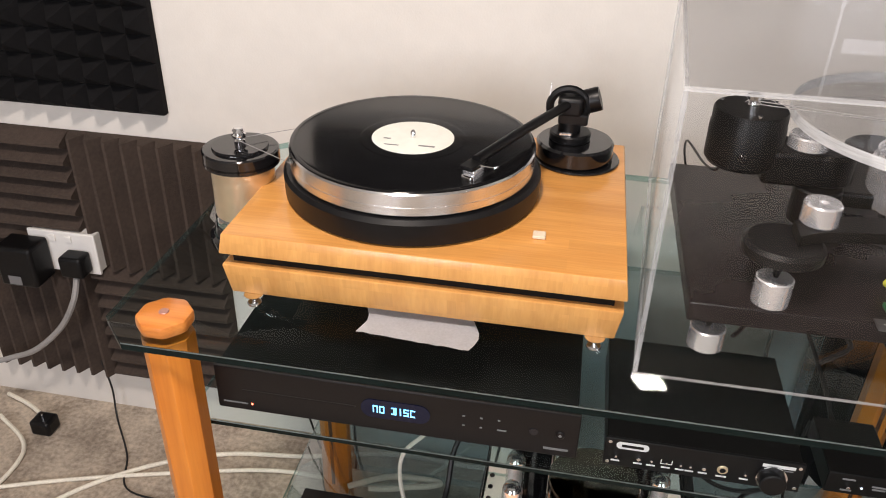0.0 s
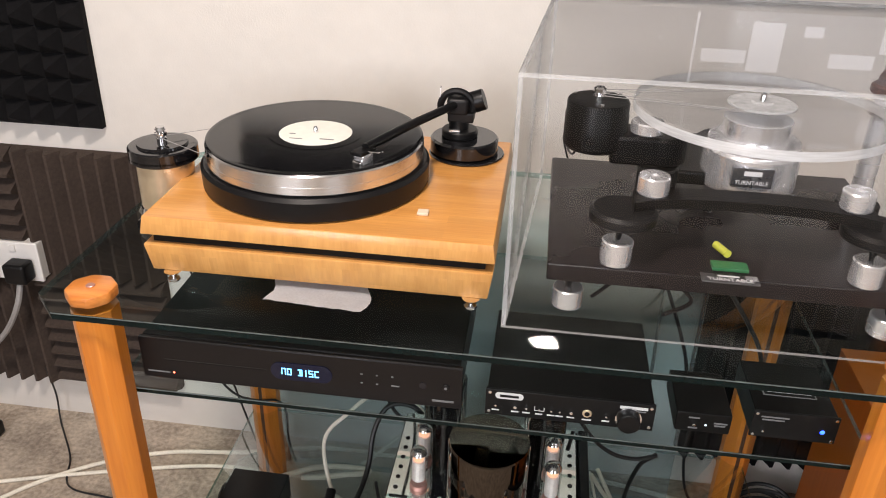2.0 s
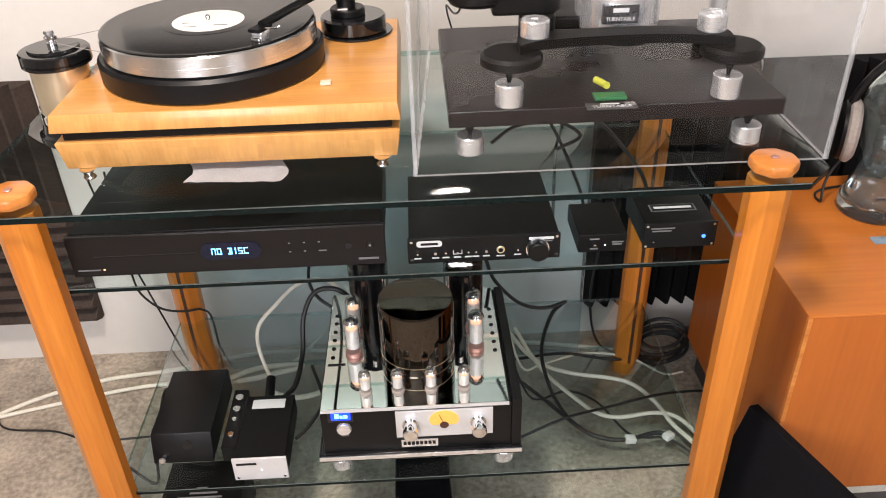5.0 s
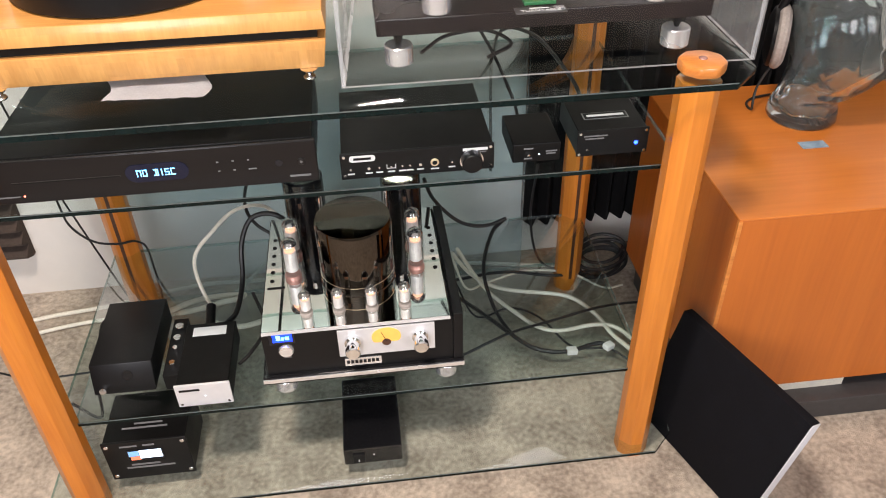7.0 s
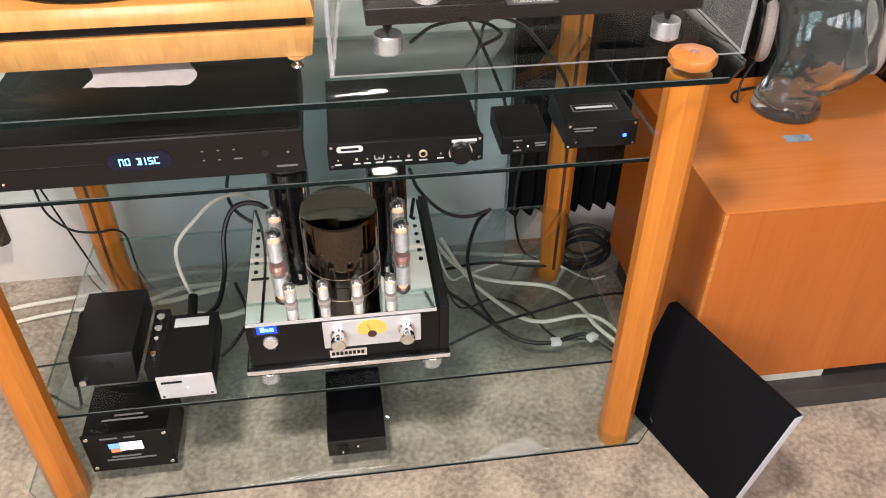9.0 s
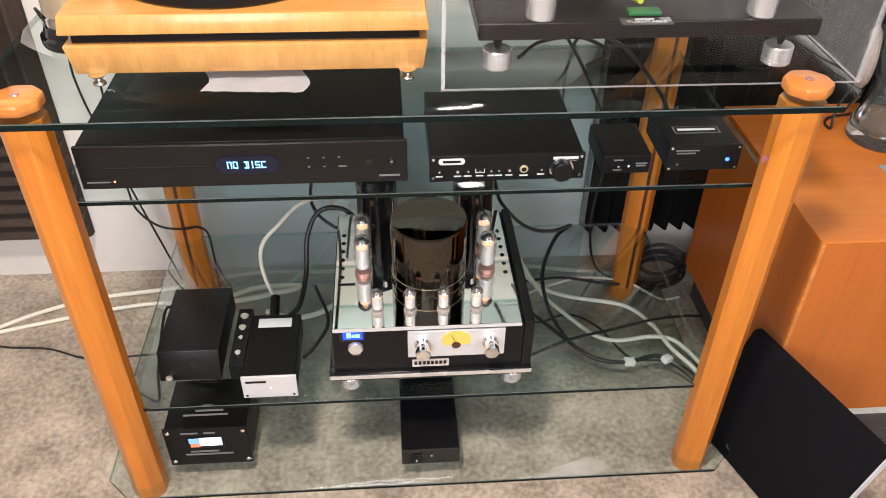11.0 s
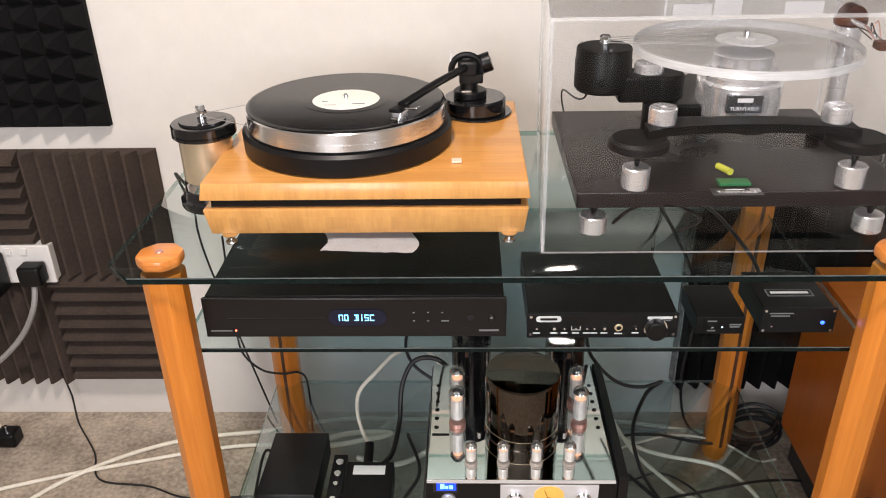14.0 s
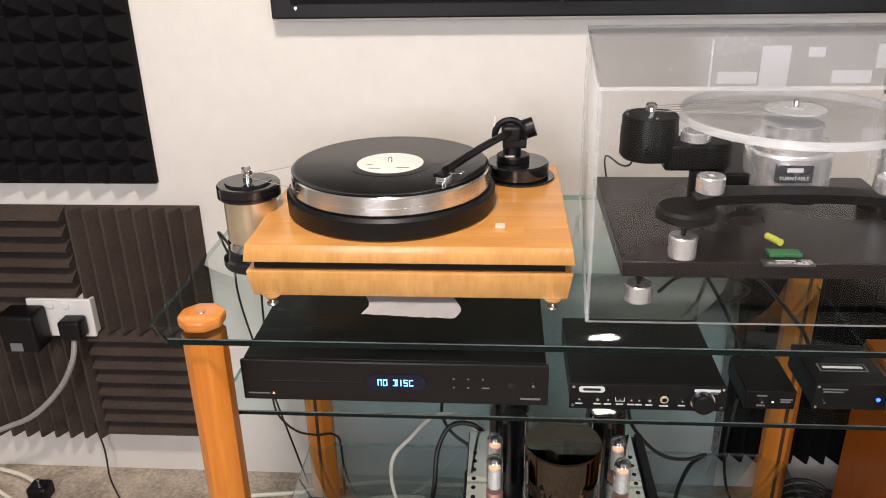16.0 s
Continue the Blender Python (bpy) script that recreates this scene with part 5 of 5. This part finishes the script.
for v in inner.verts:
    v.co += 0.006 * noise.noise_vector(v.co * 60.0)
bmesh.ops.reverse_faces(inner, faces=inner.faces[:])
join(hb, inner)
bmesh.ops.rotate(hb, cent=(HX, HY, HZ), matrix=Matrix.Rotation(radians(12), 3, "Z"), verts=hb.verts[:])
headstand = part("glass_head", hb, M_HEAD, angle=80)
tagged(headstand, "moulded clear glass display head on the cabinet", "ornament")
phones = thing("headphones", (HX, HY, HZ + 0.15), "headphones with grey velour pads on the glass head", "headphones")
for s in (-1, 1):
    tilt = Matrix.Rotation(radians(-24), 4, "Z") @ Matrix.Rotation(radians(90 * s), 4, "Y")
    centre = Vector((HX + 0.03, HY, HZ + 0.15)) + Matrix.Rotation(radians(-24), 3, "Z") @ Vector((s * 0.087, 0, 0))
    pad = lathe([(0.03, 0.0), (0.05, -0.001), (0.058, 0.005), (0.06, 0.011), (0.058, 0.017), (0.05, 0.022), (0.0, 0.022)], centre, 36, tilt)
    cup = part("ear_pad", pad, M_PAD, phones, "grey velour ear pad")
    part("ear_cup", lathe([(0.056, 0.022), (0.054, 0.028), (0.04, 0.034), (0.0, 0.036)], centre, 36, tilt), M_BLACK, phones, "flat black ear cup")
bandpts = [Matrix.Rotation(radians(-24), 3, "Z") @ Vector((0.112 * math.cos(a), 0, 0.165 * math.sin(a))) + Vector((HX + 0.03, HY, HZ + 0.15)) for a in np.linspace(0, math.pi, 13)]
part("headband", tube(bandpts, 0.008, 8, 4), M_BLACK, phones)
tagged(part("headphone_lead", tube([(1.345, 0.4, 0.6), (1.318, 0.4, 0.54), (1.312, 0.39, 0.496), (1.34, 0.44, 0.494), (1.55, 0.47, 0.494)], 0.0025, 6), M_BLACK_CABLE), "thin black headphone lead", "cable")

# ---- loose loudspeaker grille leaning on the cabinet ----
A, B = Vector((1.097, 0.075, 0.27)), Vector((1.197, -0.208, 0.27))
C = Vector((1.148, -0.195, 0.002))
D = C - (B - A)
out = (B - A).cross(D - A).normalized()
if out.x < 0:
    out = -out
grille = thing("loudspeaker_grille", (1.13, -0.1, 0.0), "black cloth loudspeaker grille leaning on the cabinet", "grille")


def slab_from(corners, n, thick):
    bm = bmesh.new()
    lo, hi = [bm.verts.new(c) for c in corners], [bm.verts.new(Vector(c) + n * thick) for c in corners]
    bm.faces.new(lo)
    bm.faces.new(hi[::-1])
    for k in range(4):
        bm.faces.new((lo[k], hi[k], hi[(k + 1) % 4], lo[(k + 1) % 4]))
    bmesh.ops.recalc_face_normals(bm, faces=bm.faces[:])
    bmesh.ops.bevel(bm, geom=bm.edges[:], offset=0.0015, segments=2, affect="EDGES", profile=0.5)
    return bm


part("cloth_panel", slab_from((A, B, C, D), out, 0.02), M_GRILLE, grille, "black cloth panel")
e = (B - A).normalized()
part("end_strip", slab_from((B + e * 0.0005, B + e * 0.002, C + e * 0.002, C + e * 0.0005), out, 0.019), M_PAPER, grille, "pale bare edge")

# ---- cables ----
def cable(points, r, material, label, segs=8):
    return tagged(part("cable", tube(points, r, segs, 7), material), label, "cable", "cables about the rack")


W, K = "off-white mains cable lying on the carpet", "black cable hanging behind the rack"
cable([(-0.62, 0.2, 0.006), (-0.53, 0.351, 0.006), (-0.4, 0.46, 0.006), (-0.253, 0.526, 0.006), (-0.079, 0.555, 0.006), (0.106, 0.6, 0.006), (0.276, 0.6, 0.006), (0.5, 0.606, 0.006), (0.737, 0.6, 0.006), (0.985, 0.555, 0.006), (1.1, 0.55, 0.006)], 0.005, M_WHITE_CABLE, W)
cable([(-0.9, 0.25, 0.006), (-0.6, 0.37, 0.006), (-0.34, 0.45, 0.006), (-0.12, 0.5, 0.008), (0.08, 0.5, 0.008), (0.19, 0.525, 0.02), (0.27, 0.59, 0.05), (0.33, 0.6, 0.12)], 0.0045, M_WHITE_CABLE, W)
cable([(0.17, 0.42, 0.045), (0.24, 0.40, 0.04), (0.31, 0.43, 0.04), (0.37, 0.5, 0.05), (0.39, 0.57, 0.1), (0.35, 0.6, 0.2)], 0.006, M_WHITE_CABLE, "off-white cable looping behind the amplifier")
cable([(0.72, 0.47, 0.14), (0.76, 0.475, 0.075), (0.807, 0.457, 0.046), (0.862, 0.432, 0.043), (0.975, 0.397, 0.043), (1.023, 0.331, 0.043), (1.042, 0.263, 0.043), (1.075, 0.2, 0.04), (1.12, 0.14, 0.006)], 0.0046, M_WHITE_CABLE, W)
cable([(0.735, 0.5, 0.13), (0.77, 0.47, 0.075), (0.803, 0.43, 0.044), (0.848, 0.359, 0.043), (0.888, 0.306, 0.043), (0.934, 0.287, 0.043), (1.013, 0.295, 0.043), (1.059, 0.278, 0.043), (1.095, 0.23, 0.03), (1.12, 0.19, 0.006)], 0.0044, M_WHITE_CABLE, W)
cable([(0.37, 0.44, 0.28), (0.33, 0.43, 0.335), (0.28, 0.38, 0.362), (0.236, 0.32, 0.35), (0.211, 0.31, 0.325), (0.202, 0.3, 0.3), (0.203, 0.295, 0.262), (0.215, 0.275, 0.235), (0.231, 0.238, 0.247)], 0.0037, M_WHITE_CABLE, "off-white cable looping down into a black plug")
cable([(0.05, 0.46, 0.04), (0.079, 0.476, 0.042), (0.131, 0.5, 0.044), (0.183, 0.505, 0.046), (0.238, 0.503, 0.046), (0.222, 0.49, 0.046), (0.184, 0.48, 0.046), (0.137, 0.465, 0.046), (0.095, 0.46, 0.044)], 0.0062, M_WHITE_CABLE, "thick off-white cable looped on the lowest shelf")
cable([(-0.848, 0.601, 0.012), (-0.77, 0.57, 0.02), (-0.71, 0.54, 0.018)], 0.005, M_WHITE_CABLE, W)
cable([(-0.818, 0.529, 0.012), (-0.72, 0.47, 0.006), (-0.69, 0.4, 0.006), (-0.7, 0.28, 0.006)], 0.005, M_WHITE_CABLE, W)
floorplug = thing("floor_connector", (-0.69, 0.52, 0.0), "black plug on a white cable on the carpet", "plug")
part("body", box(-0.718, -0.668, 0.495, 0.54, 0.0005, 0.04, 0.008, 3), M_BLACK, floorplug)
part("pin", tube([(-0.693, 0.517, 0.04), (-0.692, 0.517, 0.054)], 0.004, 8), M_CHROME, floorplug)
cable([(-0.57, 0.6, 0.16), (-0.56, 0.6, 0.08), (-0.55, 0.58, 0.01), (-0.47, 0.48, 0.004), (-0.42, 0.39, 0.004), (-0.3, 0.37, 0.004), (-0.2, 0.335, 0.004), (-0.05, 0.34, 0.004), (0.05, 0.3, 0.036)], 0.0022, M_BLACK_CABLE, "thin black lead running over the carpet", 6)
cable([(-0.062, 0.44, 0.6), (-0.066, 0.44, 0.45), (-0.065, 0.44, 0.368), (-0.058, 0.44, 0.316), (-0.024, 0.44, 0.275), (0.018, 0.45, 0.257), (0.05, 0.47, 0.245), (0.058, 0.5, 0.19), (0.055, 0.504, 0.05)], 0.0024, M_BLACK_CABLE, K, 6)
cable([(0.33, 0.31, 0.65), (0.335, 0.53, 0.62), (0.33, 0.53, 0.5), (0.31, 0.5, 0.4), (0.29, 0.46, 0.33), (0.31, 0.42, 0.3), (0.36, 0.4, 0.27), (0.4, 0.36, 0.26)], 0.0035, M_BLACK_CABLE, K)
cable([(0.4, 0.345, 0.33), (0.36, 0.36, 0.36), (0.315, 0.36, 0.355), (0.29, 0.34, 0.31), (0.285, 0.3, 0.25), (0.275, 0.24, 0.225), (0.262, 0.19, 0.24)], 0.005, M_BLACK_CABLE, "thick black mains cable to the amplifier")
cable([(0.42, 0.35, 0.36), (0.38, 0.42, 0.42), (0.365, 0.5, 0.5), (0.35, 0.53, 0.62)], 0.003, M_BLACK_CABLE, K)
cable([(0.655, 0.35, 0.42), (0.673, 0.38, 0.354), (0.71, 0.38, 0.305), (0.746, 0.38, 0.28), (0.786, 0.38, 0.275), (0.825, 0.38, 0.289)], 0.0038, M_BLACK_CABLE, "stiff black cable end sticking out")
cable([(0.822, 0.382, 0.287), (0.8, 0.41, 0.23), (0.787, 0.43, 0.12), (0.8, 0.4, 0.05), (0.815, 0.33, 0.043), (0.84, 0.27, 0.043), (0.88, 0.235, 0.043), (0.92, 0.222, 0.043)], 0.0042, M_BLACK_CABLE, K)
cable([(0.69, 0.36, 0.2), (0.71, 0.43, 0.06), (0.729, 0.427, 0.042), (0.772, 0.371, 0.042), (0.821, 0.289, 0.05), (0.86, 0.245, 0.045), (0.9, 0.226, 0.043), (0.944, 0.222, 0.044), (0.983, 0.233, 0.044), (1.009, 0.236, 0.044), (1.024, 0.226, 0.044)], 0.0044, M_BLACK_CABLE, "black cable with white tags", 6)
cable([(0.69, 0.24, 0.04), (0.715, 0.245, 0.04), (0.819, 0.28, 0.056), (0.914, 0.311, 0.05), (1.026, 0.34, 0.05), (1.114, 0.369, 0.03), (1.17, 0.39, 0.006)], 0.003, M_BLACK_CABLE, K, 6)
cable([(0.72, 0.48, 0.05), (0.85, 0.5, 0.045), (0.97, 0.47, 0.045), (1.1, 0.5, 0.03)], 0.0035, M_BLACK_CABLE, K, 6)
cable([(0.93, 0.56, 0.3), (0.92, 0.56, 0.15), (0.95, 0.54, 0.03), (1.05, 0.5, 0.02)], 0.003, M_BLACK_CABLE, K, 6)
coil = []
for k in range(66):
    a, turn_no = k * 0.48, k / 13.0
    coil.append((1.085 + (0.058 + 0.008 * math.sin(turn_no * 2.3)) * math.cos(a), 0.51 + 0.035 * math.sin(a) + 0.006 * math.sin(turn_no * 3.1), 0.03 + 0.011 * turn_no + 0.02 * math.sin(a + 0.4)))
cable(coil, 0.0042, M_BLACK_CABLE, "coil of black cable on the carpet beside the rack")
cable([(0.70, 0.52, 0.77), (0.72, 0.45, 0.79), (0.71, 0.37, 0.8), (0.74, 0.32, 0.79), (0.76, 0.3, 0.783)], 0.004, M_BLACK_CABLE, "black leads on the glass under the turntable")
cable([(0.735, 0.4, 0.828), (0.73, 0.37, 0.81), (0.72, 0.33, 0.79), (0.73, 0.24, 0.786), (0.8, 0.2, 0.785)], 0.0045, M_BLACK_CABLE, "black leads on the glass under the turntable")
cable([(0.74, 0.41, 0.828), (0.76, 0.36, 0.81), (0.78, 0.3, 0.788), (0.85, 0.24, 0.786), (0.95, 0.24, 0.786)], 0.0035, M_BLACK_CABLE, "black leads on the glass under the turntable")
cable([(0.64, 0.11, 0.784), (0.68, 0.16, 0.785), (0.74, 0.17, 0.786), (0.77, 0.12, 0.785), (0.73, 0.08, 0.784)], 0.0028, M_BLACK_CABLE, "thin black lead on the glass", 6)
cable([(0.79, 0.138, 0.645), (0.79, 0.2, 0.66), (0.77, 0.32, 0.7), (0.74, 0.53, 0.72)], 0.003, M_BLACK_CABLE, K, 6)
cable([(0.9, 0.165, 0.645), (0.9, 0.25, 0.66), (0.86, 0.4, 0.68), (0.82, 0.54, 0.6), (0.82, 0.55, 0.3)], 0.0035, M_BLACK_CABLE, K, 6)
cable([(0.06, 0.2, 0.24), (0.02, 0.24, 0.22), (-0.01, 0.2, 0.1), (-0.03, 0.2, 0.01), (-0.1, 0.25, 0.005)], 0.003, M_BLACK_CABLE, "thin black lead from the power supply", 6)
cable([(0.29, 0.1, 0.22), (0.31, 0.13, 0.22), (0.33, 0.2, 0.216), (0.3, 0.3, 0.216)], 0.0035, M_BLACK_CABLE, "black lead on the glass beside the amplifier", 6)
for x, y, z, a in ((0.943, 0.222, 0.042, 6), (1.024, 0.225, 0.042, 32)):
    tag = box(-0.011, 0.011, -0.008, 0.008, 0, 0.012, 0.001)
    bmesh.ops.transform(tag, matrix=pose(x, y, z - 0.004, 0, 10, a), verts=tag.verts[:])
    tagged(part("cable_tag", tag, M_WHITE_PLASTIC), "white tag folded round a black cable", "cable tag", "white cable tags")
cable([(0.72, 0.5, 0.12), (0.75, 0.45, 0.05), (0.8, 0.47, 0.042), (0.9, 0.5, 0.042), (1.0, 0.48, 0.042), (1.08, 0.45, 0.012), (1.13, 0.46, 0.006)], 0.0028, M_WHITE_CABLE, "thin off-white cable on the lowest shelf", 6)
cable([(0.72, 0.42, 0.1), (0.76, 0.36, 0.04), (0.84, 0.38, 0.038), (0.9, 0.34, 0.038), (0.95, 0.24, 0.038), (1.03, 0.22, 0.038), (1.1, 0.16, 0.006)], 0.0024, M_BLACK_CABLE, "thin black lead on the lowest shelf", 6)
